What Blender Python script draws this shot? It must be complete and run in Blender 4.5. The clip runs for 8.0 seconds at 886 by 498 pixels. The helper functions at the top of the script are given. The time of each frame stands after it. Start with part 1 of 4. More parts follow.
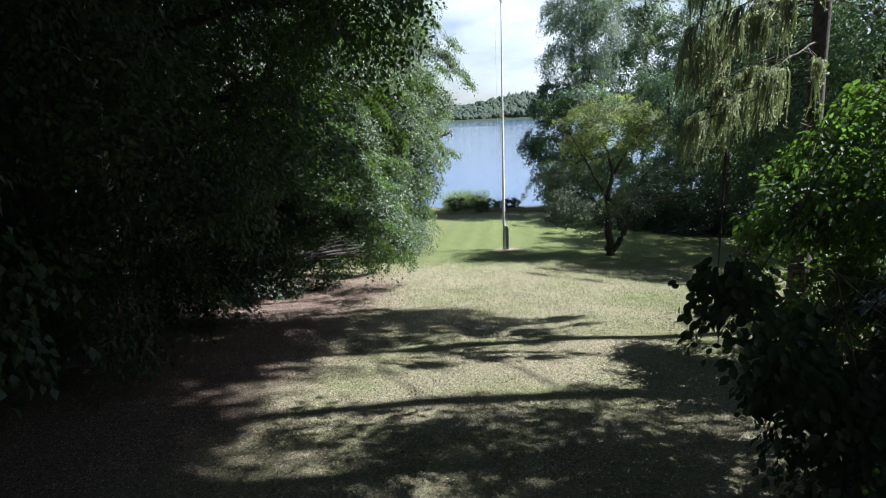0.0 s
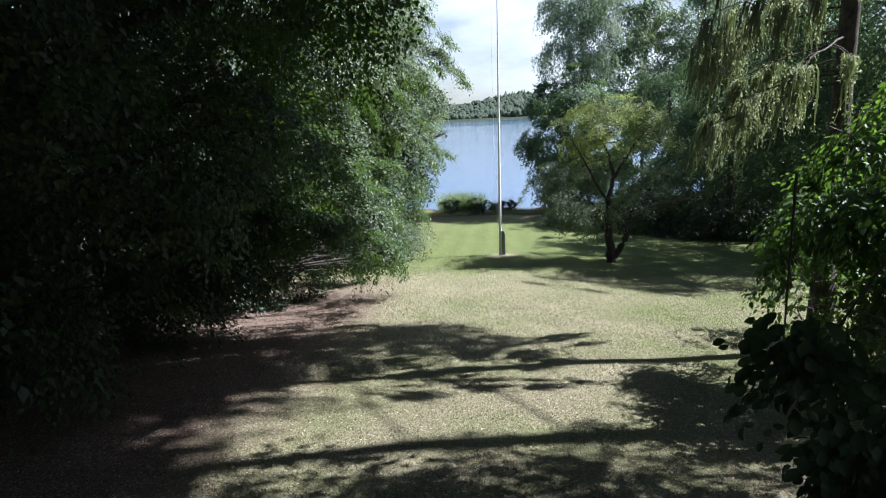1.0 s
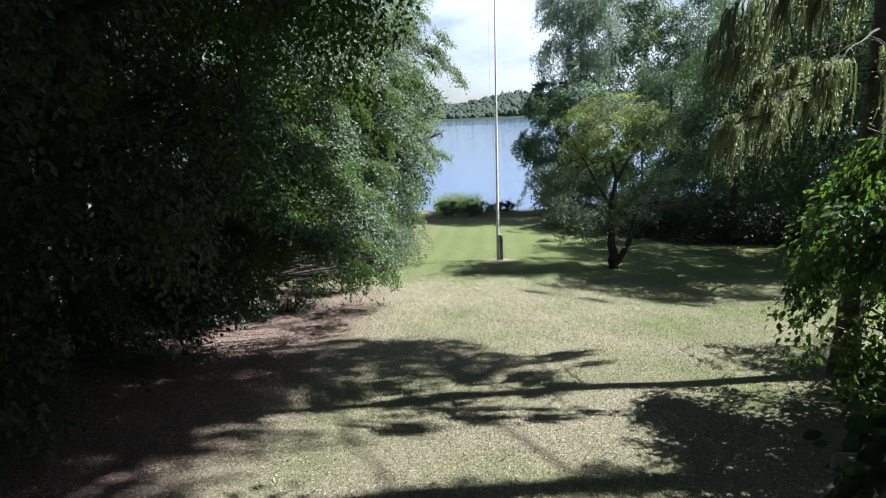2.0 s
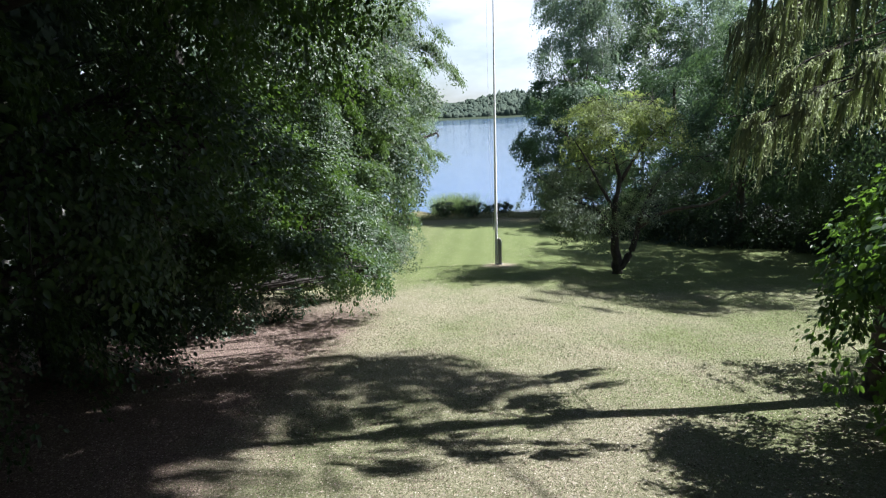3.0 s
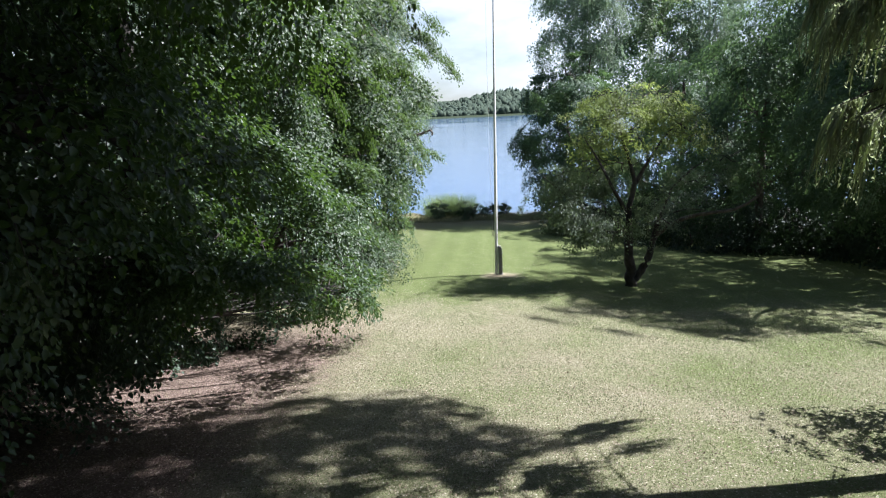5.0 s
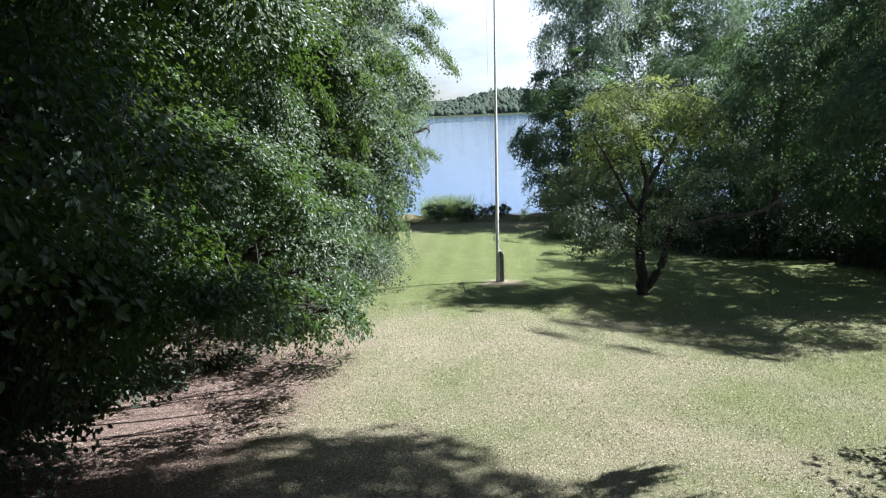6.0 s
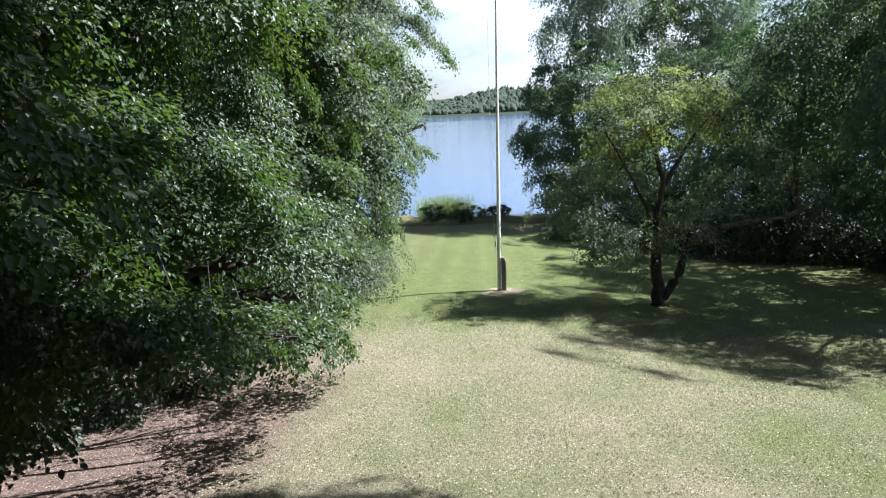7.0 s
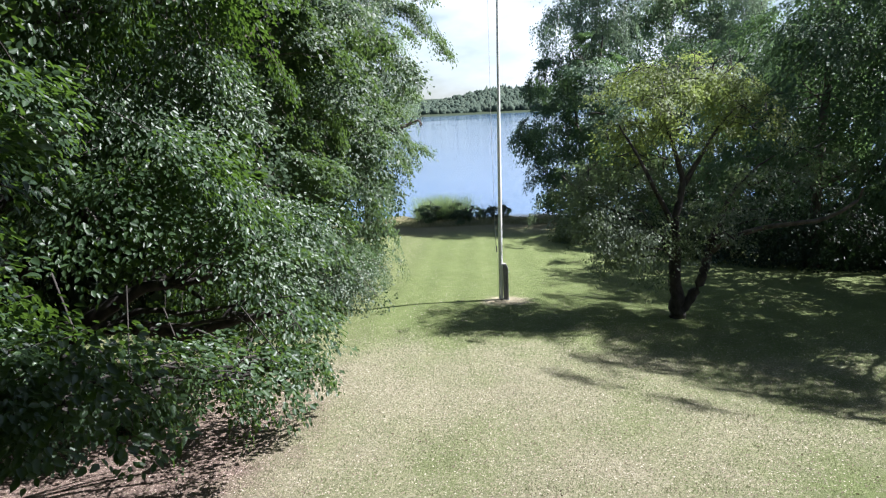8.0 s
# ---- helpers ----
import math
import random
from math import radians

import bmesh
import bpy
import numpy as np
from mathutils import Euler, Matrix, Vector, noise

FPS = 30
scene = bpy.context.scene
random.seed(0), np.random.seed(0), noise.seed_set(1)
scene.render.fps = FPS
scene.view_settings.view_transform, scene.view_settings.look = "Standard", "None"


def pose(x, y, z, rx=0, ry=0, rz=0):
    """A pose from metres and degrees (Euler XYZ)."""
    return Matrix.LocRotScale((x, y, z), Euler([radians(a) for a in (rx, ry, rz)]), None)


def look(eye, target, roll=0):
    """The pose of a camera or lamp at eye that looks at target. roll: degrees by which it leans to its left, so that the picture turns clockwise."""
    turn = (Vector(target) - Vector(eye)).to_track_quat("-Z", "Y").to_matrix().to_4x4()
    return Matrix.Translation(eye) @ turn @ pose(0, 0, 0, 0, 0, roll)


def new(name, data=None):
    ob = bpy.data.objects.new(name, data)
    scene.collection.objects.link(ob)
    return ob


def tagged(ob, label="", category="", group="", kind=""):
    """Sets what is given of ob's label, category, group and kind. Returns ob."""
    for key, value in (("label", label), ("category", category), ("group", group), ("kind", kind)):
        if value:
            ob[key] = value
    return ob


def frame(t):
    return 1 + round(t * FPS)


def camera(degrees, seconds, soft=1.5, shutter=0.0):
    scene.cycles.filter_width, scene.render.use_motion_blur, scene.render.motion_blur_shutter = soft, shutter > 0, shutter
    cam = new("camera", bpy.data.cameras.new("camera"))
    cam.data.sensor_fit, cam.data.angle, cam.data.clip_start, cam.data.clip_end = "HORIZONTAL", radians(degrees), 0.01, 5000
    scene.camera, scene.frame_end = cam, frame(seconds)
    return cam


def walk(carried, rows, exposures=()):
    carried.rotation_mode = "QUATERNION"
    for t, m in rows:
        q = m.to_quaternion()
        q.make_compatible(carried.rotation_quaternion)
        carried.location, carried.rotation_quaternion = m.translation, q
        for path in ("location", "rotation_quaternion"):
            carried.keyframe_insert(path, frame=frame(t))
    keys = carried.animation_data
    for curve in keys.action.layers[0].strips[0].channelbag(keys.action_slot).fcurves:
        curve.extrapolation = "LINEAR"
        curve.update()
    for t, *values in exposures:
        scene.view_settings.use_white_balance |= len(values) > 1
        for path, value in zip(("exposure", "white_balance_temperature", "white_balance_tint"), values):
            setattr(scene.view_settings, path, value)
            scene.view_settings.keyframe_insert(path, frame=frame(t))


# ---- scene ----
cam = camera(72.0, 8.0, soft=1.2)
# seconds, eye (x, y, z), yaw, pitch, roll
PATH = [
    (0, 0.097, 0.410, 4.870, 6.28, -12.09, 2.79),
    (0.5, 0.106, 0.892, 4.892, 6.11, -12.13, 2.76),
    (1, 0.105, 1.359, 4.906, 5.95, -12.16, 2.73),
    (1.5, 0.094, 1.806, 4.912, 5.80, -12.20, 2.70),
    (3, 0.018, 3.079, 4.895, 5.35, -12.31, 2.65),
    (3.5, -0.019, 3.512, 4.877, 5.21, -12.35, 2.64),
    (4, -0.061, 3.967, 4.855, 5.08, -12.39, 2.63),
    (4.5, -0.105, 4.456, 4.827, 4.95, -12.43, 2.63),
    (6, -0.244, 6.189, 4.707, 4.60, -12.54, 2.65),
    (6.5, -0.286, 6.853, 4.653, 4.49, -12.58, 2.67),
    (7, -0.324, 7.545, 4.591, 4.39, -12.62, 2.69),
    (7.5, -0.356, 8.240, 4.521, 4.30, -12.65, 2.71),
    (8, -0.380, 8.907, 4.440, 4.21, -12.69, 2.74),
]
walk(cam, [(t, pose(x, y, z, 90 + pitch, 0, yaw) @ pose(0, 0, 0, 0, 0, -roll)) for t, x, y, z, yaw, pitch, roll in PATH],
     exposures=[(0.0, 1.6, 5870, 13), (1.5, 1.62, 5870, 13), (4.5, 1.68, 5870, 13), (8.0, 1.72, 5900, 13)])

# ---------------------------------------------------------------- light
SUN_EL, SUN_AZ = 48.0, 78.0          # elevation; azimuth from +y towards +x
_e, _a = radians(SUN_EL), radians(SUN_AZ)
SUN_WAY = Vector((math.cos(_e) * math.sin(_a), math.cos(_e) * math.cos(_a), math.sin(_e)))
sun_data = bpy.data.lights.new("sun", "SUN")
sun_data.energy, sun_data.angle, sun_data.color = 5.0, radians(0.55), (1.0, 0.965, 0.91)
sun = new("sun", sun_data)
sun.matrix_world = look(SUN_WAY * 100, (0, 0, 0))

world = bpy.data.worlds.new("sky")
scene.world = world
world.use_nodes = True
wn, wl = world.node_tree.nodes, world.node_tree.links
wn.clear()
sky = wn.new("ShaderNodeTexSky")
sky.sky_type, sky.sun_disc = "NISHITA", False
sky.sun_elevation, sky.sun_rotation = _e, _a
sky.air_density, sky.dust_density, sky.ozone_density = 1.0, 0.8, 1.0
# broken bright summer cloud over the blue
wtc = wn.new("ShaderNodeTexCoord")
wmap = wn.new("ShaderNodeMapping")
wmap.inputs["Scale"].default_value = (1.0, 1.0, 2.6)
wmap.inputs["Location"].default_value = (0.35, 0.1, 0.0)
wl.new(wtc.outputs["Generated"], wmap.inputs["Vector"])
wno = wn.new("ShaderNodeTexNoise")
wno.inputs["Scale"].default_value, wno.inputs["Detail"].default_value = 2.2, 6.0
wno.inputs["Roughness"].default_value = 0.55
wl.new(wmap.outputs["Vector"], wno.inputs["Vector"])
wramp = wn.new("ShaderNodeValToRGB")
wramp.color_ramp.elements[0].position, wramp.color_ramp.elements[1].position = 0.38, 0.60
wramp.color_ramp.elements[0].color, wramp.color_ramp.elements[1].color = (0.15, 0.15, 0.15, 1), (0.95, 0.95, 0.95, 1)
wl.new(wno.outputs["Fac"], wramp.inputs["Fac"])
wmix = wn.new("ShaderNodeMixRGB")
wmix.inputs["Color2"].default_value = (10.9, 11.7, 12.3, 1)
wsep = wn.new("ShaderNodeSeparateXYZ")
wl.new(wtc.outputs["Generated"], wsep.inputs[0])
wlow = wn.new("ShaderNodeMapRange")
wlow.inputs["From Min"].default_value, wlow.inputs["From Max"].default_value = 0.22, 0.55
wlow.inputs["To Min"].default_value, wlow.inputs["To Max"].default_value = 1.0, 0.05
wl.new(wsep.outputs["Z"], wlow.inputs["Value"])
wmul = wn.new("ShaderNodeMath")
wmul.operation = "MULTIPLY"
wl.new(wramp.outputs["Color"], wmul.inputs[0])
wl.new(wlow.outputs["Result"], wmul.inputs[1])
wl.new(wmul.outputs[0], wmix.inputs["Fac"])
wl.new(sky.outputs["Color"], wmix.inputs["Color1"])
wbg = wn.new("ShaderNodeBackground")
wbg.inputs["Strength"].default_value = 0.036
wl.new(wmix.outputs["Color"], wbg.inputs["Color"])
wout = wn.new("ShaderNodeOutputWorld")
wl.new(wbg.outputs["Background"], wout.inputs["Surface"])


# ---------------------------------------------------------------- materials
def node_material(name):
    m = bpy.data.materials.new(name)
    m.use_nodes = True
    nt = m.node_tree
    return m, nt.nodes, nt.links, nt.nodes["Principled BSDF"], nt.nodes["Material Output"]


def ramp(nodes, stops):
    r = nodes.new("ShaderNodeValToRGB")
    while len(r.color_ramp.elements) < len(stops):
        r.color_ramp.elements.new(0.5)
    for e, (p, c) in zip(r.color_ramp.elements, stops):
        e.position, e.color = p, (*c, 1)
    return r


def noise_node(nodes, links, scale, detail=4.0, rough=0.55, coords=None):
    n = nodes.new("ShaderNodeTexNoise")
    n.inputs["Scale"].default_value, n.inputs["Detail"].default_value = scale, detail
    n.inputs["Roughness"].default_value = rough
    if coords is not None:
        links.new(coords, n.inputs["Vector"])
    return n


def leaf_material(name, dark, mid, light, glow, through_share=0.35, rough=0.42, spec=0.5):
    """Leaves: each one its own tint, patches of older and younger leaves, light passing through."""
    m, n, l, p, out = node_material(name)
    geo = n.new("ShaderNodeNewGeometry")
    col = ramp(n, [(0.0, dark), (0.55, mid), (1.0, light)])
    big = noise_node(n, l, 1.3, 3.0, 0.6, geo.outputs["Position"])
    add = n.new("ShaderNodeMath")
    add.operation = "MULTIPLY_ADD"
    l.new(geo.outputs["Random Per Island"], add.inputs[0])
    add.inputs[1].default_value = 0.5
    amp = n.new("ShaderNodeMath")
    amp.operation = "MULTIPLY"
    amp.inputs[1].default_value = 1.7
    l.new(big.outputs["Fac"], amp.inputs[0])
    l.new(amp.outputs[0], add.inputs[2])
    sub = n.new("ShaderNodeMath")
    sub.operation = "SUBTRACT"
    l.new(add.outputs[0], sub.inputs[0])
    sub.inputs[1].default_value = 0.62
    l.new(sub.outputs[0], col.inputs["Fac"])
    l.new(col.outputs["Color"], p.inputs["Base Color"])
    vein = noise_node(n, l, 60.0, 2.0, 0.5, geo.outputs["Position"])
    rr = n.new("ShaderNodeMapRange")
    rr.inputs["To Min"].default_value, rr.inputs["To Max"].default_value = rough - 0.1, rough + 0.12
    l.new(vein.outputs["Fac"], rr.inputs["Value"])
    l.new(rr.outputs["Result"], p.inputs["Roughness"])
    p.inputs["Specular IOR Level"].default_value = spec
    tr = n.new("ShaderNodeBsdfTranslucent")
    tr.inputs["Color"].default_value = (*glow, 1)
    mix = n.new("ShaderNodeMixShader")
    mix.inputs["Fac"].default_value = through_share
    l.new(p.outputs["BSDF"], mix.inputs[1])
    l.new(tr.outputs["BSDF"], mix.inputs[2])
    l.new(mix.outputs["Shader"], out.inputs["Surface"])
    return m


def bark_material(name, dark, light, scale=6.0, stretch=0.25, contrast=(0.35, 0.7)):
    m, n, l, p, out = node_material(name)
    tc = n.new("ShaderNodeTexCoord")
    mp = n.new("ShaderNodeMapping")
    mp.inputs["Scale"].default_value = (1, 1, stretch)
    l.new(tc.outputs["Object"], mp.inputs["Vector"])
    a = noise_node(n, l, scale, 8.0, 0.65, mp.outputs["Vector"])
    b = noise_node(n, l, 1.3, 3.0, 0.5, tc.outputs["Object"])
    col = ramp(n, [(contrast[0], dark), (contrast[1], light)])
    mixf = n.new("ShaderNodeMath")
    mixf.operation = "MULTIPLY_ADD"
    l.new(b.outputs["Fac"], mixf.inputs[0])
    mixf.inputs[1].default_value = 0.35
    l.new(a.outputs["Fac"], mixf.inputs[2])
    off = n.new("ShaderNodeMath")
    off.operation = "SUBTRACT"
    off.inputs[1].default_value = 0.17
    l.new(mixf.outputs[0], off.inputs[0])
    l.new(off.outputs[0], col.inputs["Fac"])
    l.new(col.outputs["Color"], p.inputs["Base Color"])
    p.inputs["Roughness"].default_value = 0.9
    bump = n.new("ShaderNodeBump")
    bump.inputs["Strength"].default_value, bump.inputs["Distance"].default_value = 0.8, 0.03
    l.new(a.outputs["Fac"], bump.inputs["Height"])
    l.new(bump.outputs["Normal"], p.inputs["Normal"])
    return m


def plain_material(name, base, rough=0.6, metal=0.0, vary=0.12, scale=8.0, bump=0.1):
    m, n, l, p, out = node_material(name)
    tc = n.new("ShaderNodeTexCoord")
    a = noise_node(n, l, scale, 5.0, 0.6, tc.outputs["Object"])
    lo = tuple(c * (1 - vary) for c in base)
    hi = tuple(min(1, c * (1 + vary)) for c in base)
    col = ramp(n, [(0.3, lo), (0.7, hi)])
    l.new(a.outputs["Fac"], col.inputs["Fac"])
    l.new(col.outputs["Color"], p.inputs["Base Color"])
    p.inputs["Roughness"].default_value, p.inputs["Metallic"].default_value = rough, metal
    bp = n.new("ShaderNodeBump")
    bp.inputs["Strength"].default_value, bp.inputs["Distance"].default_value = bump, 0.005
    l.new(a.outputs["Fac"], bp.inputs["Height"])
    l.new(bp.outputs["Normal"], p.inputs["Normal"])
    return m


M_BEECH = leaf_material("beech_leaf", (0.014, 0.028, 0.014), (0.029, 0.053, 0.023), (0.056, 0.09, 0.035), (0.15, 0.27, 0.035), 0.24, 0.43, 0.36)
M_BIRCH = leaf_material("birch_leaf", (0.115, 0.16, 0.115), (0.18, 0.235, 0.165), (0.25, 0.305, 0.215), (0.26, 0.36, 0.19), 0.45, 0.55, 0.3)
M_APPLE = leaf_material("apple_leaf", (0.06, 0.088, 0.036), (0.125, 0.16, 0.06), (0.205, 0.23, 0.09), (0.30, 0.38, 0.09), 0.45, 0.55, 0.3)
M_APPLE_LOW = leaf_material("apple_leaf_grey", (0.055, 0.078, 0.05), (0.105, 0.135, 0.09), (0.165, 0.195, 0.135), (0.19, 0.26, 0.10), 0.4, 0.5, 0.4)
M_ALDER = leaf_material("alder_leaf", (0.036, 0.067, 0.042), (0.068, 0.115, 0.066), (0.112, 0.166, 0.09), (0.15, 0.25, 0.08), 0.32, 0.55, 0.24)
M_LIME = leaf_material("lime_leaf", (0.031, 0.055, 0.031), (0.058, 0.093, 0.049), (0.102, 0.143, 0.066), (0.15, 0.23, 0.06), 0.3, 0.5, 0.36)
M_HORN = leaf_material("hornbeam_leaf", (0.019, 0.035, 0.018), (0.037, 0.064, 0.031), (0.08, 0.116, 0.054), (0.15, 0.245, 0.05), 0.28, 0.5, 0.3)
M_ASPEN = leaf_material("aspen_leaf", (0.065, 0.10, 0.055), (0.11, 0.155, 0.085), (0.17, 0.215, 0.115), (0.22, 0.33, 0.12), 0.45, 0.5, 0.4)
M_HAZEL = leaf_material("hazel_leaf", (0.028, 0.056, 0.022), (0.05, 0.095, 0.033), (0.09, 0.145, 0.045), (0.16, 0.30, 0.035), 0.36, 0.48)
# near-black leaf: the shade among the trees is put into its colour
M_SHADED = leaf_material("shade_coloured_leaf", (0.012, 0.025, 0.014), (0.022, 0.042, 0.022), (0.04, 0.065, 0.032), (0.07, 0.14, 0.035), 0.22, 0.55)
M_SPRUCE = leaf_material("spruce_needle", (0.19, 0.22, 0.15), (0.30, 0.335, 0.225), (0.42, 0.455, 0.30), (0.42, 0.48, 0.25), 0.6, 0.6, 0.25)
M_SHORE = leaf_material("shore_leaf", (0.028, 0.05, 0.026), (0.05, 0.08, 0.04), (0.085, 0.12, 0.06), (0.1, 0.18, 0.05), 0.3, 0.5)
M_REED = leaf_material("reed_leaf", (0.13, 0.18, 0.08), (0.2, 0.26, 0.12), (0.28, 0.33, 0.17), (0.28, 0.38, 0.14), 0.42, 0.5)
M_PALE = leaf_material("pale_leaf", (0.08, 0.115, 0.065), (0.14, 0.18, 0.11), (0.22, 0.26, 0.17), (0.18, 0.25, 0.11), 0.3, 0.45)
M_BARK = bark_material("bark_grey_brown", (0.035, 0.028, 0.022), (0.13, 0.11, 0.09))
M_BARK_APPLE = bark_material("bark_apple", (0.016, 0.013, 0.011), (0.06, 0.052, 0.044), 9.0, 0.5)
M_BARK_SPRUCE = bark_material("bark_spruce", (0.03, 0.024, 0.02), (0.12, 0.10, 0.085), 12.0, 0.6)
M_BARK_BIRCH = bark_material("bark_birch", (0.06, 0.055, 0.05), (0.62, 0.6, 0.56), 5.0, 2.2, (0.36, 0.5))
M_POLE = plain_material("white_painted_pole", (0.74, 0.74, 0.73), 0.35, 0.0, 0.06, 3.0, 0.05)
M_GALV = plain_material("galvanised_steel", (0.45, 0.46, 0.47), 0.45, 0.8, 0.2, 14.0, 0.1)
M_POST = plain_material("weathered_grey_wood", (0.17, 0.17, 0.18), 0.85, 0.0, 0.35, 18.0, 0.5)
M_CONCRETE = plain_material("concrete", (0.36, 0.34, 0.31), 0.9, 0.0, 0.2, 12.0, 0.4)
M_ROPE = plain_material("rope", (0.5, 0.49, 0.46), 0.8, 0.0, 0.15, 60.0, 0.2)


def ground_material():
    """Mown summer lawn: green and straw patches, old leaf litter along the tree edge, mowing stripes."""
    m, n, l, p, out = node_material("lawn")
    geo = n.new("ShaderNodeNewGeometry")
    sep = n.new("ShaderNodeSeparateXYZ")
    l.new(geo.outputs["Position"], sep.inputs[0])
    pos = geo.outputs["Position"]

    def math_node(op, a, b, c=None):
        k = n.new("ShaderNodeMath")
        k.operation = op
        for i, v in enumerate((a, b, c)):
            if v is None:
                continue
            if isinstance(v, (int, float)):
                k.inputs[i].default_value = v
            else:
                l.new(v, k.inputs[i])
        return k.outputs[0]

    def range_node(v, a, b, c, d):
        k = n.new("ShaderNodeMapRange")
        k.interpolation_type = "SMOOTHSTEP"
        for name, value in zip(("From Min", "From Max", "To Min", "To Max"), (a, b, c, d)):
            k.inputs[name].default_value = value
        l.new(v, k.inputs["Value"])
        return k.outputs["Result"]

    def mix(fac, a, b):
        k = n.new("ShaderNodeMixRGB")
        l.new(fac, k.inputs["Fac"])
        for s, v in (("Color1", a), ("Color2", b)):
            if isinstance(v, tuple):
                k.inputs[s].default_value = (*v, 1)
            else:
                l.new(v, k.inputs[s])
        return k.outputs["Color"]

    fine = noise_node(n, l, 26.0, 8.0, 0.78, pos)
    grain = noise_node(n, l, 95.0, 4.0, 0.7, pos)
    patch = noise_node(n, l, 0.55, 5.0, 0.6, pos)
    mid = noise_node(n, l, 3.2, 5.0, 0.6, pos)
    wave = n.new("ShaderNodeTexWave")
    wave.bands_direction = "X"
    wave.inputs["Scale"].default_value, wave.inputs["Distortion"].default_value = 0.32, 1.2
    l.new(pos, wave.inputs["Vector"])
    green = ramp(n, [(0.25, (0.06, 0.082, 0.028)), (0.55, (0.12, 0.147, 0.052)), (0.8, (0.19, 0.208, 0.092))])
    gf = math_node("MULTIPLY_ADD", wave.outputs["Fac"], 0.07, math_node("MULTIPLY_ADD", mid.outputs["Fac"], 0.35, math_node("MULTIPLY", fine.outputs["Fac"], 0.62)))
    l.new(gf, green.inputs["Fac"])
    straw = ramp(n, [(0.3, (0.062, 0.054, 0.036)), (0.5, (0.205, 0.186, 0.122)), (0.7, (0.46, 0.415, 0.30))])
    sf = math_node("MULTIPLY_ADD", grain.outputs["Fac"], 0.45, math_node("MULTIPLY", fine.outputs["Fac"], 0.58))
    l.new(sf, straw.inputs["Fac"])
    # drier towards the upper, tree-side end of the lawn
    dry_y = math_node("SUBTRACT", range_node(sep.outputs["Y"], 18.0, 25.0, 0.555, 0.16), range_node(sep.outputs["X"], 1.5, 5.5, 0.0, 0.08))
    dryness = range_node(math_node("ADD", dry_y, math_node("MULTIPLY_ADD", patch.outputs["Fac"], 0.42, -0.21)), 0.2, 0.85, 0.0, 0.92)
    speck = range_node(math_node("MULTIPLY_ADD", fine.outputs["Fac"], 0.5, math_node("MULTIPLY", dryness, 0.8)), 0.40, 0.85, 0.0, 1.0)
    base = mix(speck, green.outputs["Color"], straw.outputs["Color"])
    litter = ramp(n, [(0.3, (0.05, 0.034, 0.028)), (0.52, (0.145, 0.104, 0.085)), (0.76, (0.38, 0.295, 0.25))])
    l.new(sf, litter.inputs["Fac"])
    edge = math_node("MULTIPLY_ADD", mid.outputs["Fac"], 1.6, math_node("MULTIPLY_ADD", patch.outputs["Fac"], 1.6, sep.outputs["X"]))
    beside = range_node(edge, -2.2, -0.6, 1.0, 0.0)
    upper = range_node(sep.outputs["Y"], 15.5, 20.0, 1.0, 0.12)
    strewn = math_node("MULTIPLY", beside, upper)
    base = mix(strewn, base, litter.outputs["Color"])
    # single fallen leaves: pale, tan and dark flecks, thick in the litter, thinner over the dry grass
    vor = n.new("ShaderNodeTexVoronoi")
    vor.inputs["Scale"].default_value = 40.0
    l.new(pos, vor.inputs["Vector"])
    cell = n.new("ShaderNodeSeparateColor")
    l.new(vor.outputs["Color"], cell.inputs[0])
    shape = range_node(vor.outputs["Distance"], 0.34, 0.48, 1.0, 0.0)
    less = math_node("MULTIPLY_ADD", strewn, -0.3, math_node("MULTIPLY_ADD", dryness, -0.45, 0.93))
    pale = math_node("MULTIPLY", math_node("GREATER_THAN", cell.outputs[0], less), shape)
    tan = ramp(n, [(0.0, (0.17, 0.145, 0.10)), (0.6, (0.31, 0.277, 0.207)), (1.0, (0.52, 0.47, 0.385))])
    l.new(cell.outputs[1], tan.inputs["Fac"])
    pink = ramp(n, [(0.0, (0.16, 0.105, 0.082)), (0.6, (0.31, 0.228, 0.19)), (1.0, (0.53, 0.425, 0.37))])
    l.new(cell.outputs[1], pink.inputs["Fac"])
    base = mix(pale, base, mix(strewn, tan.outputs["Color"], pink.outputs["Color"]))
    dark = math_node("MULTIPLY", math_node("GREATER_THAN", cell.outputs[2], 0.86), shape)
    base = mix(math_node("MULTIPLY", dark, math_node("MAXIMUM", dryness, strewn)), base, (0.06, 0.043, 0.032))
    right = range_node(math_node("MULTIPLY_ADD", mid.outputs["Fac"], 1.6, sep.outputs["X"]), 12.0, 14.5, 0.0, 1.0)
    base = mix(right, base, litter.outputs["Color"])
    shore = range_node(math_node("MULTIPLY_ADD", mid.outputs["Fac"], 2.0, sep.outputs["Y"]), 35.6, 39.0, 0.0, 1.0)
    soil = ramp(n, [(0.3, (0.085, 0.085, 0.04)), (0.7, (0.19, 0.165, 0.09))])
    l.new(fine.outputs["Fac"], soil.inputs["Fac"])
    base = mix(shore, base, soil.outputs["Color"])
    dx = math_node("ADD", sep.outputs["X"], -0.08)
    dy = math_node("ADD", sep.outputs["Y"], -23.1)
    away = math_node("SQRT", math_node("MULTIPLY_ADD", dx, dx, math_node("MULTIPLY", dy, dy)), 0.0)
    bare = range_node(math_node("MULTIPLY_ADD", mid.outputs["Fac"], -0.9, away), -0.15, 0.3, 0.85, 0.0)
    base = mix(bare, base, (0.33, 0.28, 0.2))
    base = mix(range_node(sep.outputs["Y"], 300.0, 500.0, 0.0, 1.0), base, (0.03, 0.042, 0.022))
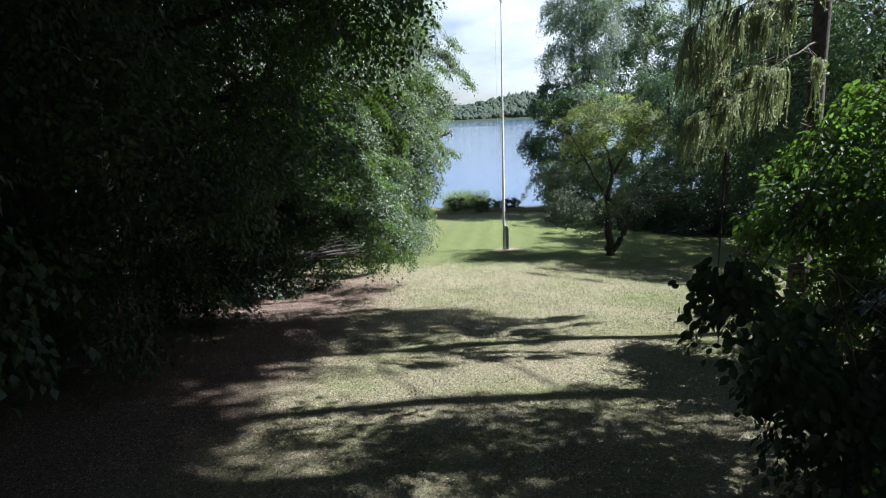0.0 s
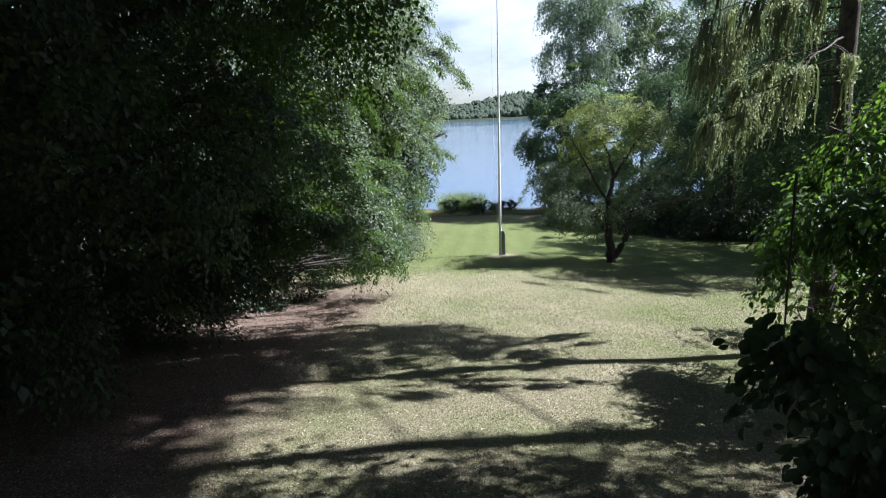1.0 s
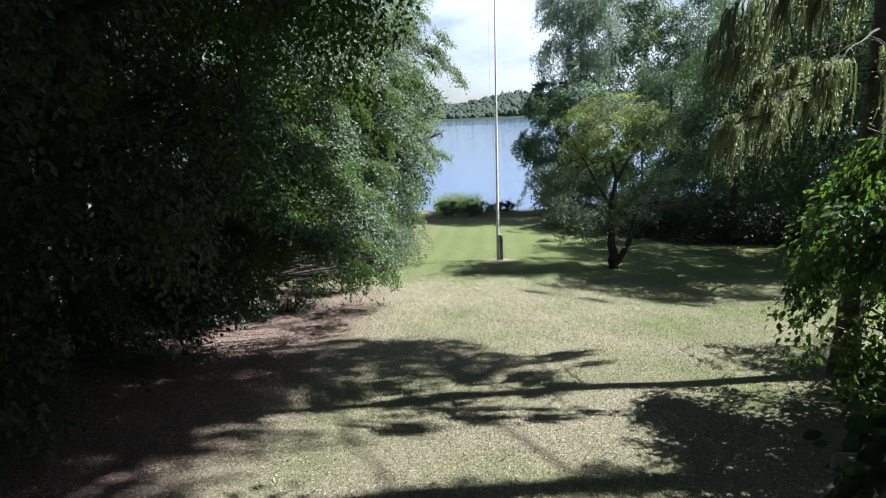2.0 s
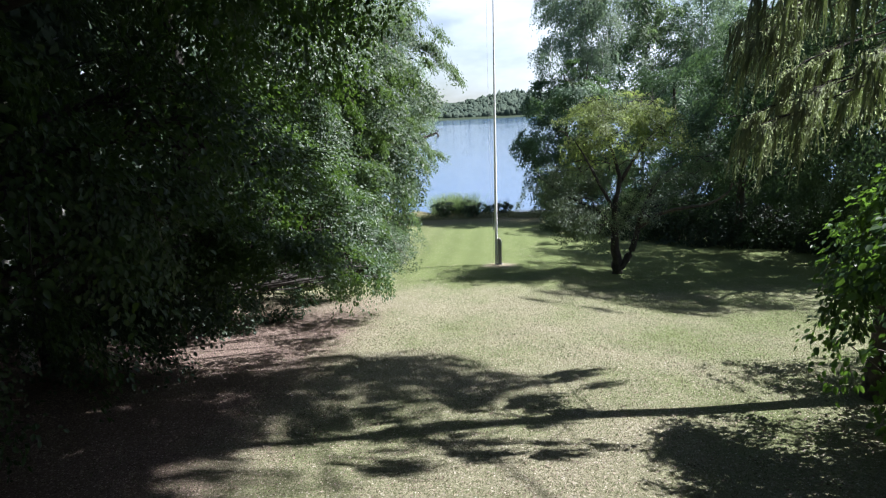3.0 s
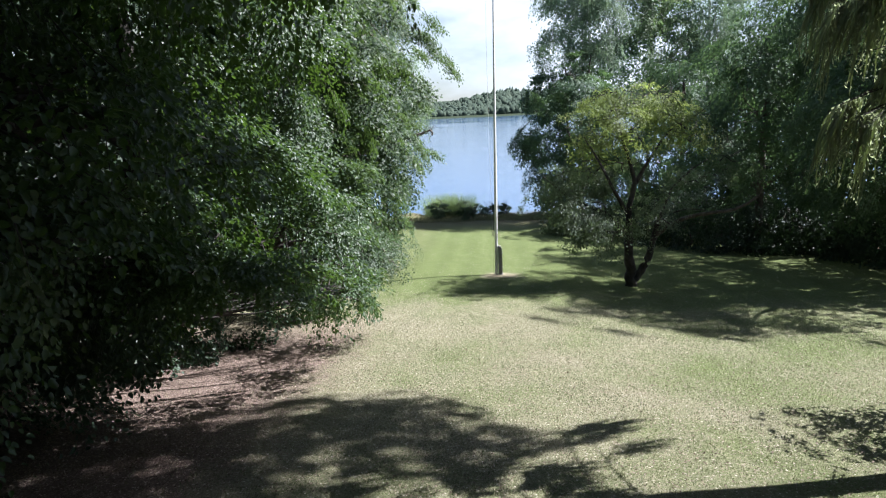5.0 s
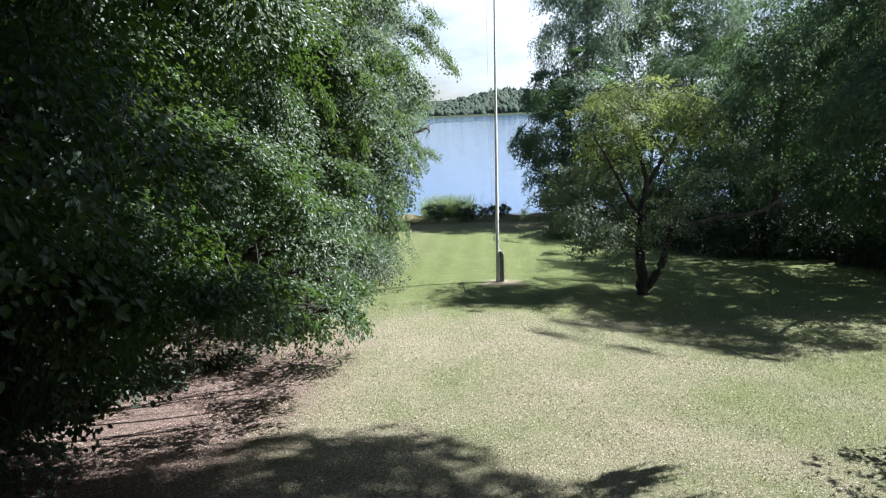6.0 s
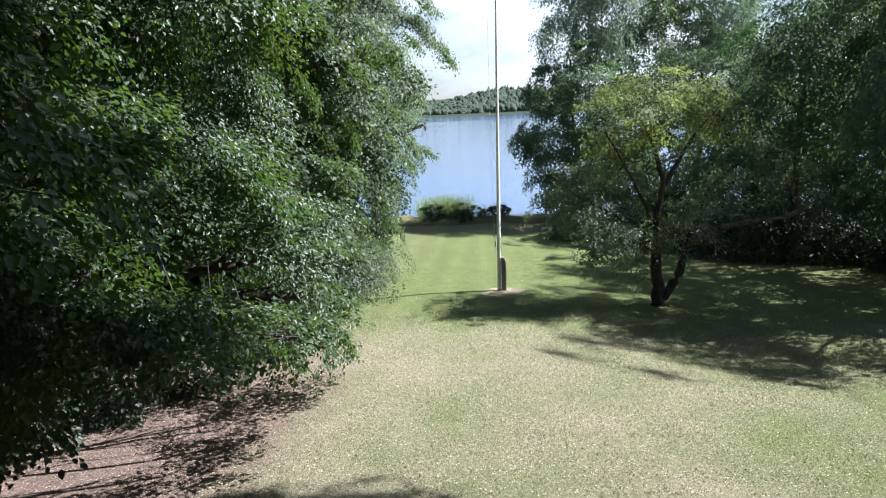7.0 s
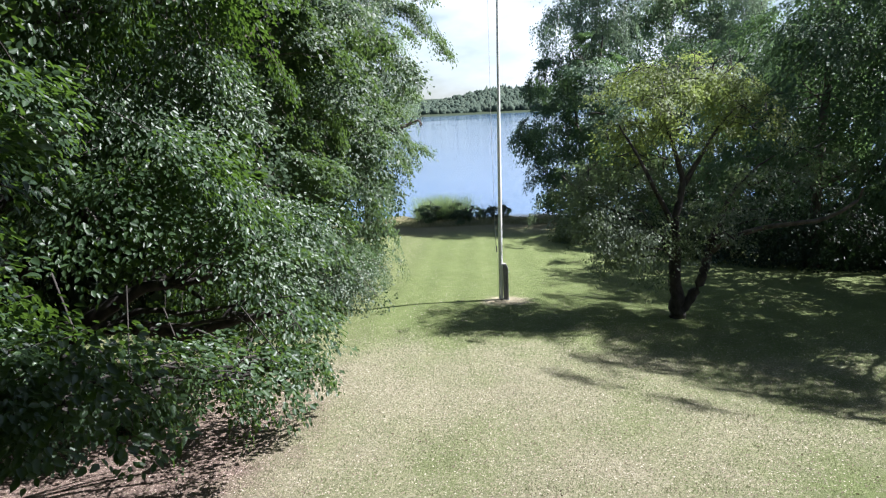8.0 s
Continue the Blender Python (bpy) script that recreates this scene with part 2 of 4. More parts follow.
    l.new(base, p.inputs["Base Color"])
    p.inputs["Roughness"].default_value = 0.95
    p.inputs["Specular IOR Level"].default_value = 0.15
    bump = n.new("ShaderNodeBump")
    bump.inputs["Strength"].default_value, bump.inputs["Distance"].default_value = 0.9, 0.04
    l.new(math_node("MULTIPLY_ADD", grain.outputs["Fac"], 0.4, fine.outputs["Fac"]), bump.inputs["Height"])
    l.new(bump.outputs["Normal"], p.inputs["Normal"])
    return m


def water_material():
    m, n, l, p, out = node_material("lake_water")
    geo = n.new("ShaderNodeNewGeometry")
    mp = n.new("ShaderNodeMapping")
    mp.inputs["Scale"].default_value = (0.55, 1.0, 1.0)
    l.new(geo.outputs["Position"], mp.inputs["Vector"])
    a = noise_node(n, l, 2.4, 4.0, 0.6, mp.outputs["Vector"])
    b = noise_node(n, l, 0.16, 3.0, 0.5, mp.outputs["Vector"])
    c = noise_node(n, l, 0.02, 2.0, 0.5, mp.outputs["Vector"])
    k = n.new("ShaderNodeMath")
    k.operation = "MULTIPLY_ADD"
    l.new(b.outputs["Fac"], k.inputs[0])
    k.inputs[1].default_value = 0.9
    l.new(a.outputs["Fac"], k.inputs[2])
    bump = n.new("ShaderNodeBump")
    bump.inputs["Strength"].default_value, bump.inputs["Distance"].default_value = 0.5, 0.06
    l.new(k.outputs[0], bump.inputs["Height"])
    l.new(bump.outputs["Normal"], p.inputs["Normal"])
    sep = n.new("ShaderNodeSeparateXYZ")
    l.new(geo.outputs["Position"], sep.inputs[0])
    calm = n.new("ShaderNodeValToRGB")
    calm.color_ramp.interpolation = "EASE"
    for i, (at, v) in enumerate(((0.44, 1.0), (0.50, 0.04), (0.74, 0.04), (0.80, 0.7), (0.86, 0.04))):
        e = calm.color_ramp.elements[i] if i < 2 else calm.color_ramp.elements.new(at)
        e.position, e.color = at, (v, v, v, 1)
    reach = n.new("ShaderNodeMath")
    reach.operation = "DIVIDE"
    reach.inputs[1].default_value = 830.0
    l.new(sep.outputs["Y"], reach.inputs[0])
    l.new(reach.outputs[0], calm.inputs["Fac"])
    wave = n.new("ShaderNodeMath")
    wave.operation = "MULTIPLY"
    wave.inputs[1].default_value = 0.5
    l.new(calm.outputs["Color"], wave.inputs[0])
    l.new(wave.outputs[0], bump.inputs["Strength"])
    rr = n.new("ShaderNodeMapRange")
    rr.inputs["To Min"].default_value, rr.inputs["To Max"].default_value = 0.05, 0.16
    l.new(c.outputs["Fac"], rr.inputs["Value"])
    l.new(rr.outputs["Result"], p.inputs["Roughness"])
    p.inputs["Base Color"].default_value = (0.04, 0.095, 0.19, 1)
    p.inputs["IOR"].default_value = 1.33
    return m


M_LAWN = ground_material()
M_WATER = water_material()
M_BLADE = leaf_material("grass_blade", (0.07, 0.09, 0.04), (0.165, 0.175, 0.09), (0.36, 0.335, 0.22), (0.18, 0.2, 0.08), 0.25, 0.6, 0.2)
M_LITTER = leaf_material("fallen_leaf", (0.06, 0.043, 0.032), (0.23, 0.18, 0.135), (0.46, 0.40, 0.31), (0.2, 0.13, 0.06), 0.1, 0.75, 0.2)
M_FARWOOD = leaf_material("far_wood", (0.035, 0.052, 0.04), (0.055, 0.075, 0.055), (0.08, 0.098, 0.068), (0.05, 0.08, 0.04), 0.1, 0.8, 0.1)


# ---------------------------------------------------------------- mesh helpers
def raw_mesh(name, verts, quads, material, smooth=False, tris=None):
    """A mesh from arrays: verts (n, 3), quads (m, 4) and, if any, tris (k, 3)."""
    me = bpy.data.meshes.new(name)
    verts = np.asarray(verts, dtype=np.float32)
    quads = np.zeros((0, 4), np.int32) if quads is None else np.asarray(quads, dtype=np.int32)
    tris = np.zeros((0, 3), np.int32) if tris is None else np.asarray(tris, dtype=np.int32)
    me.vertices.add(len(verts))
    me.vertices.foreach_set("co", verts.ravel())
    loops = np.concatenate([quads.ravel(), tris.ravel()])
    me.loops.add(len(loops))
    me.loops.foreach_set("vertex_index", loops)
    total = np.concatenate([np.full(len(quads), 4, np.int32), np.full(len(tris), 3, np.int32)])
    start = np.concatenate([[0], np.cumsum(total)[:-1]]).astype(np.int32)
    me.polygons.add(len(total))
    me.polygons.foreach_set("loop_start", start)
    me.polygons.foreach_set("loop_total", total)
    if smooth:
        me.polygons.foreach_set("use_smooth", np.ones(len(total), dtype=bool))
    me.update(calc_edges=True)
    me.materials.append(material)
    return me


def part_raw(name, data, parent, label="", kind=""):
    ob = new(name, data)
    ob.parent = parent
    return tagged(ob, label, kind=kind)


def part(name, bm, material, parent, label=""):
    me = bpy.data.meshes.new(name)
    bm.to_mesh(me)
    bm.free()
    me.materials.append(material)
    ob = new(name, me)
    ob.parent = parent
    return tagged(ob, label)


def base_at(name, x, y, z, label, category, group=""):
    ob = new(name)
    ob.location = (x, y, z)
    ob.empty_display_size = 0.3
    return tagged(ob, label, category, group)


def unit(v):
    return v / np.maximum(np.linalg.norm(v, axis=-1, keepdims=True), 1e-9)


class Tubes:
    """Collects tapered tubes (trunks, limbs, twigs) into one mesh."""

    def __init__(self):
        self.v, self.q, self.count = [], [], 0

    def add(self, points, radii, sides=8, wobble=0.0, rng=None):
        pts = np.asarray(points, float)
        n = len(pts)
        tangent = unit(np.gradient(pts, axis=0))
        ref = np.where(np.abs(tangent[:, 2:3]) > 0.9, np.array([[1.0, 0, 0]]), np.array([[0, 0, 1.0]]))
        side = unit(np.cross(tangent, ref))
        other = np.cross(side, tangent)
        ang = np.arange(sides) * 2 * math.pi / sides
        r = np.asarray(radii, float)[:, None]
        if wobble and rng is not None:
            r = r * (1 + wobble * rng.standard_normal((n, sides)))
        ring = pts[:, None, :] + side[:, None, :] * (np.cos(ang) * r)[..., None] + other[:, None, :] * (np.sin(ang) * r)[..., None]
        self.v.append(ring.reshape(-1, 3))
        i, j = np.meshgrid(np.arange(n - 1), np.arange(sides), indexing="ij")
        a = self.count + i * sides + j
        b = self.count + i * sides + (j + 1) % sides
        self.q.append(np.stack([a, b, b + sides, a + sides], -1).reshape(-1, 4))
        self.count += n * sides

    def mesh(self, name, material):
        return raw_mesh(name, np.concatenate(self.v), np.concatenate(self.q), material, True)


def bent(a, b, n, bow, rng):
    """A wavering line from a to b."""
    a, b = np.asarray(a, float), np.asarray(b, float)
    s = np.linspace(0, 1, n)[:, None]
    off = rng.standard_normal((n, 3)) * bow
    off[0] = off[-1] = 0
    off[1:-1] = (off[:-2] + 2 * off[1:-1] + off[2:]) / 4 if n > 2 else off[1:-1]
    sag = np.zeros((n, 3))
    sag[:, 2] = np.sin(s[:, 0] * math.pi) * np.linalg.norm(b - a) * 0.045
    return a + (b - a) * s + off + sag


def leaf_array(at, along, face, size, width=0.62, fold=0.22, rich=False):
    """Leaves as folded kites (or, rich, as folded ovals). at: stalk ends; along: to the tip; face: upper side."""
    along = unit(along)
    across = unit(np.cross(face, along))
    up = np.cross(along, across)
    s = size[:, None]
    n = len(at)
    if not rich:
        v = np.stack([at, at + along * s * 0.45 + across * s * width * 0.5 + up * s * fold * 0.5,
                      at + along * s - up * s * 0.12, at + along * s * 0.45 - across * s * width * 0.5 + up * s * fold * 0.5], 1)
        q = np.arange(n)[:, None] * 4 + np.array([[0, 1, 2, 3]])
        return v.reshape(-1, 3), q
    if rich == "hex":
        v = np.stack([at, at + along * s * 0.28 + across * s * width * 0.5 + up * s * fold * 0.46, at + along * s * 0.68 + across * s * width * 0.40 + up * s * fold * 0.40,
                      at + along * s - up * s * 0.1, at + along * s * 0.68 - across * s * width * 0.40 + up * s * fold * 0.40, at + along * s * 0.28 - across * s * width * 0.46 + up * s * fold * 0.46], 1)
        q = (np.arange(n)[:, None, None] * 6 + np.array([[[0, 1, 2, 3], [0, 3, 4, 5]]])).reshape(-1, 4)
        return v.reshape(-1, 3), q
    rows = [at]
    for side in (1, -1):
        for a, w in ((0.18, 0.32), (0.5, 0.5), (0.8, 0.3)):
            rows.append(at + along * s * a + across * s * width * w * side + up * s * fold * w)
    rows.append(at + along * s - up * s * 0.08)
    rows.append(at + along * s * 0.5)
    v = np.stack(rows, 1)
    pat = np.array([[0, 1, 2, 8], [8, 2, 3, 7], [0, 8, 5, 4], [8, 7, 6, 5]])
    q = (np.arange(n)[:, None, None] * 9 + pat[None]).reshape(-1, 4)
    return v.reshape(-1, 3), q


def spray_leaves(origin, way, rng, per=22, length=0.5, spread=0.34, size=0.075, droop=0.35, flat=0.34, width=0.62, rich=False, face=None):
    """Flat leafy sprays: one for each origin, growing along way and facing face, with leaves set in two ranks."""
    m = len(origin)
    way = unit(way)
    if face is None:
        face = np.array([[0, 0, 1.0]]) + 0.25 * rng.standard_normal((m, 3))
    lat = unit(np.cross(way, face))
    up = np.cross(lat, way)
    scale = rng.uniform(0.65, 1.3, (m, 1))
    s = rng.uniform(0, 1, (m, per))
    side = rng.choice([-1.0, 1.0], (m, per))
    w = side * spread * (0.25 + 0.9 * (1 - s)) * rng.uniform(0.05, 1, (m, per)) * scale
    d = s * length * scale + np.abs(w) * 0.5
    pos = origin[:, None] + way[:, None] * d[..., None] + lat[:, None] * w[..., None] + up[:, None] * (rng.standard_normal((m, per)) * 0.03)[..., None]
    pos[..., 2] -= droop * d * d
    al = way[:, None] * 0.8 + lat[:, None] * (side * rng.uniform(0.2, 1.1, (m, per)))[..., None] + rng.standard_normal((m, per, 3)) * 0.25
    al[..., 2] -= 0.25
    fc = up[:, None] + rng.standard_normal((m, per, 3)) * flat
    sz = size * rng.uniform(0.6, 1.2, (m, per))
    return leaf_array(pos.reshape(-1, 3), al.reshape(-1, 3), fc.reshape(-1, 3), sz.ravel(), width, rich=rich)


def crown_origins(lobes, rng, density=7.0, sprays=5, inner=0.35, toward=(1, 0, 0), floor_z=None, back=0.35, plate=1.0, hollow=0.0, hang=0.2):
    """Starting points, ways and faces of sprays: in clumps that lie like shingles over the skin of overlapping lobes, some deeper inside."""
    out_p, out_w, out_f = [], [], []
    zz = np.array([0, 0, 1.0])
    for li, lobe in enumerate(lobes):
        c, r = np.array(lobe[:3]), np.array(lobe[3:6])
        k = lobe[6] if len(lobe) > 6 else 1.0
        area = 4 * math.pi * ((r[0] * r[1]) ** 1.6 / 3 + (r[0] * r[2]) ** 1.6 / 3 + (r[1] * r[2]) ** 1.6 / 3) ** (1 / 1.6)
        n = int(area * density * k * (0.235 + 0.09 * (hollow > 0)))
        u = unit(rng.standard_normal((n, 3)))
        keep = rng.uniform(0, 1, n) < np.clip(0.75 + u @ np.array(toward), back, 1)
        u = u[keep]
        depth = np.where(rng.uniform(0, 1, len(u)) < inner, rng.uniform(0.4, 0.85, len(u)), rng.uniform(0.82, 1.08, len(u)))
        lump = 1 + 0.13 * np.sin(u @ np.array([5.1, 3.3, 7.0]) + li * 1.7) + 0.10 * np.sin(u @ np.array([-9.0, 6.1, 4.2]) + li)
        cp = c + u * r * (depth * lump)[:, None]
        bad = np.zeros(len(cp), bool)
        for lj, other in enumerate(lobes):
            if lj != li:
                bad |= np.linalg.norm((cp - np.array(other[:3])) / np.array(other[3:6]), axis=1) < 0.62
        # hollows between the boughs
        wl3 = 1.15 / max(np.min(r), 0.9)
        f = np.sin(cp @ np.array([3.1, 1.7, 2.9]) * wl3 + li) + np.sin(cp @ np.array([-1.9, 3.3, 3.7]) * wl3 + 2.1 * li) + 0.8 * np.sin(cp @ np.array([4.7, -3.9, 5.3]) * wl3)
        bad |= (f < -0.35) & (rng.uniform(0, 1, len(cp)) < hollow)
        cp, u = cp[~bad], u[~bad]
        sprays2 = int(sprays * 4.2)
        k2 = len(cp)
        skin = unit(u / r)
        up = unit(skin * 0.72 + zz * 0.62 + rng.standard_normal((k2, 3)) * 0.2)
        ahead = unit(skin * np.array([1, 1, 0.3]) - zz * 0.3 + rng.standard_normal((k2, 3)) * 0.3)
        ahead = unit(ahead - up * np.sum(ahead * up, 1, keepdims=True))
        side = np.cross(up, ahead)
        span = plate * rng.uniform(0.55, 1.2, (k2, 1, 1))
        g = np.clip(rng.standard_normal((k2, sprays2, 3)), -1.6, 1.6) * np.array([0.42, 0.46, 0.06]) * span
        p = (cp[:, None] + ahead[:, None] * g[..., :1] + side[:, None] * g[..., 1:2] + up[:, None] * (g[..., 2:] - 0.3 / plate * (g[..., :1] ** 2 + g[..., 1:2] ** 2))).reshape(-1, 3)
        w = ahead[:, None] + side[:, None] * (g[..., 1:2] / plate * 0.8) + rng.standard_normal((k2, sprays2, 3)) * 0.2
        w = (unit(w) * (1 - hang) - zz * hang * 1.3).reshape(-1, 3)
        face = (up[:, None] + skin[:, None] * hang + rng.standard_normal((k2, sprays2, 3)) * 0.14).reshape(-1, 3)
        out_p.append(p)
        out_w.append(w)
        out_f.append(face)
    p, w, f = np.concatenate(out_p), np.concatenate(out_w), np.concatenate(out_f)
    if floor_z is not None:
        ok = p[:, 2] > np.array([ground_z(a, b) for a, b in p[:, :2]]) + floor_z
        p, w, f = p[ok], w[ok], f[ok]
    return p, w, f


def broadleaf(name, label, category, foot, lobes, leaf_mat, bark, seed, trunk_r=0.16, trunk_top=None, stems=1, density=7.0, sprays=5, per=22,
              length=0.5, spread=0.34, size=0.075, droop=0.35, inner=0.35, toward=(0.6, -0.5, 0.2), back=0.35, rich=False, floor_z=0.12, twig_share=0.06, group="", lean=(0, 0), plate=1.0, hollow=0.0, hang=0.2, limb_r=1.0):
    """A tree or shrub: an Empty at its foot with trunk, limbs, twigs and leaves."""
    rng = np.random.default_rng(seed)
    x, y = foot
    z = ground_z(x, y)
    tree = base_at(name, x, y, z, label, category, group)
    o = np.array([x, y, z])
    p, w, face = crown_origins(lobes, rng, density, sprays, inner, toward, floor_z, back, plate, hollow, hang)
    per = max(8, int(per * 0.74))
    wood, twigs = Tubes(), Tubes()
    top = np.array([x + lean[0], y + lean[1], trunk_top if trunk_top else max(l[2] for l in lobes)])
    for k in range(stems):
        shift = np.array([math.cos(k * 2.4), math.sin(k * 2.4), 0]) * (0.0 if stems == 1 else trunk_r * 1.6)
        line = bent(o + shift - np.array([0, 0, 0.1]), top + shift * 4 + rng.standard_normal(3) * 0.2 * (stems > 1), 12, 0.10, rng)
        rad = trunk_r * np.linspace(1, 0.22, 12) ** 0.8
        rad[0] *= 1.5
        rad[1] *= 1.12
        wood.add(line - o, rad, 10, 0.05, rng)
        for li, lobe in enumerate(lobes):
            if stems > 1 and li % stems != k:
                continue
            c = np.array(lobe[:3])
            t = np.clip((c[2] - z - 0.35 * np.linalg.norm(c[:2] - o[:2])) / max(top[2] - z, 0.1), 0.12, 0.92)
            a = line[int(t * 11)]
            r0 = trunk_r * (0.62 - 0.35 * t) * limb_r
            limb = bent(a, c, 8, 0.12, rng)
            wood.add(limb - o, r0 * np.linspace(1, 0.35, 8), 7, 0.05, rng)
            for _ in range(5):
                u = unit(rng.standard_normal(3) + np.array(toward) * 0.4)
                e = c + u * np.array(lobe[3:6]) * 0.7
                if e[2] < ground_z(e[0], e[1]) + 0.2:
                    continue
                b = limb[rng.integers(3, 8)]
                wood.add(bent(b, e, 7, 0.16, rng) - o, r0 * 0.36 * np.linspace(1, 0.2, 7), 5)
    pick = rng.uniform(0, 1, len(p)) < twig_share
    for a, b in zip(p[pick], unit(w[pick])):
        back_end = a - b * rng.uniform(0.3, 0.8)
        tip = a + b * length
        tip[2] -= droop * length * length
        twigs.add(np.stack([back_end, a, (a + tip) / 2 + np.array([0, 0, 0.02]), tip]) - o, [0.008, 0.006, 0.004, 0.002], 3)
    part_raw("trunk", wood.mesh("trunk", bark), tree, "")
    if twigs.count:
        part_raw("brushwood", twigs.mesh("brushwood", bark), tree, "thin brown twig growth", "stuff")
    v, q = spray_leaves(p - o, w, rng, per, length, spread, size, droop, rich=rich, face=face)
    part_raw("crown", raw_mesh("crown", v, q, leaf_mat), tree, "", "stuff")
    return tree


# ---------------------------------------------------------------- ground and water
GY = np.array([-400, -60, -30, 0, 7.8, 10.2, 14, 16, 19, 23.3, 28.5, 35, 40, 44, 60, 120, 826, 836, 1000, 1300, 5000.0])
GZ = np.array([9.0, 6.2, 4.2, 2.45, 1.47, 1.2, 0.7, 0.43, 0.18, -0.1, -0.6, -0.93, -1.1, -1.45, -2.4, -4, -4, 0.0, 24, 31, 31.0])
WATER_Z = -1.17


def ground_z(x, y):
    return float(np.interp(y, GY, GZ)) - 0.02 * max(0.0, min(x, 8.0))


def spaced(lo, hi, fine_lo, fine_hi, step, grow=1.22):
    out = list(np.arange(fine_lo, fine_hi + 1e-6, step))
    for sign, end in ((1, hi), (-1, lo)):
        d, x = step, out[-1] if sign > 0 else out[0]
        extra = []
        while (end - x) * sign > 0:
            d = min(d * grow, 400)
            x = x + sign * d
            extra.append(x)
        out = out + extra if sign > 0 else extra[::-1] + out
    return np.array(out)


def build_ground():
    xs, ys = spaced(-2500, 2500, -14, 16, 0.4), spaced(-300, 4500, -4, 46, 0.4)
    X, Y = np.meshgrid(xs, ys)
    Z = np.interp(Y, GY, GZ) - 0.02 * np.clip(X, 0, 8)
    near = (np.abs(X) < 30) & (Y < 60)
    Z += np.where(near, 0.022 * np.sin(X * 1.1 + 0.7 * Y) * np.sin(Y * 0.83 - 0.4 * X) + 0.012 * np.sin(X * 2.9 + 1) * np.sin(Y * 2.3), 0)
    Z += np.where((Y > 40) & (Y < 60), 0.10 * np.sin(X * 0.9) + 0.05 * np.sin(X * 2.3 + 1), 0)
    nx, ny = len(xs), len(ys)
    v = np.stack([X, Y, Z], -1).reshape(-1, 3)
    i, j = np.meshgrid(np.arange(ny - 1), np.arange(nx - 1), indexing="ij")
    a = i * nx + j
    q = np.stack([a, a + 1, a + nx + 1, a + nx], -1).reshape(-1, 4)
    tagged(new("ground", raw_mesh("ground", v, q, M_LAWN, True)), "sloping mown lawn with dry patches, falling to the lake", "lawn", kind="structure")


build_ground()
wv = np.array([[-2500, 38.5, WATER_Z], [2500, 38.5, WATER_Z], [2500, 1100, WATER_Z], [-2500, 1100, WATER_Z]])
tagged(new("water", raw_mesh("water", wv, [[0, 1, 2, 3]], M_WATER)), "calm blue lake with fine ripples", "lake", kind="structure")


def build_far_wood():
    """Wooded hills on the far shore: thousands of crowns in one mesh."""
    rng = np.random.default_rng(5)
    bm = bmesh.new()
    bmesh.ops.create_icosphere(bm, subdivisions=1, radius=1.0)
    bm.verts.index_update()
    sv = np.array([v.co[:] for v in bm.verts])
    sf = np.array([[v.index for v in f.verts] for f in bm.faces])
    bm.free()
    n = 5200
    x = rng.uniform(-330, 330, n)
    y = 822 + 195 * rng.uniform(0, 1, n) ** 1.1
    y[:1000] = rng.uniform(814, 832, 1000)
    z = np.maximum(np.interp(y, GY, GZ), WATER_Z) - 1.2
    z *= np.interp(x, [-200, -75, -40, 20, 200], [0.5, 0.62, 0.9, 1.08, 0.95])
    h = rng.uniform(8, 12.5, n) * (1 + 0.26 * np.sin(x / 61 + 0.6) + 0.14 * np.sin(x / 23))
    rad = rng.uniform(3.0, 5.6, n)
    vs, fs = [], []
    for k in range(n):
        bump = 1 + 0.3 * rng.standard_normal(len(sv))
        v = sv * bump[:, None] * np.array([rad[k], rad[k], h[k] * 0.5])
        vs.append(v + np.array([x[k], y[k], z[k] + h[k] * 0.42]))
        fs.append(sf + k * len(sv))
    wood = new("far_woodland", raw_mesh("far_woodland", np.concatenate(vs), None, M_FARWOOD, True, np.concatenate(fs)))
    tagged(wood, "dark green wooded hills along the far shore", "woodland", kind="stuff")


build_far_wood()

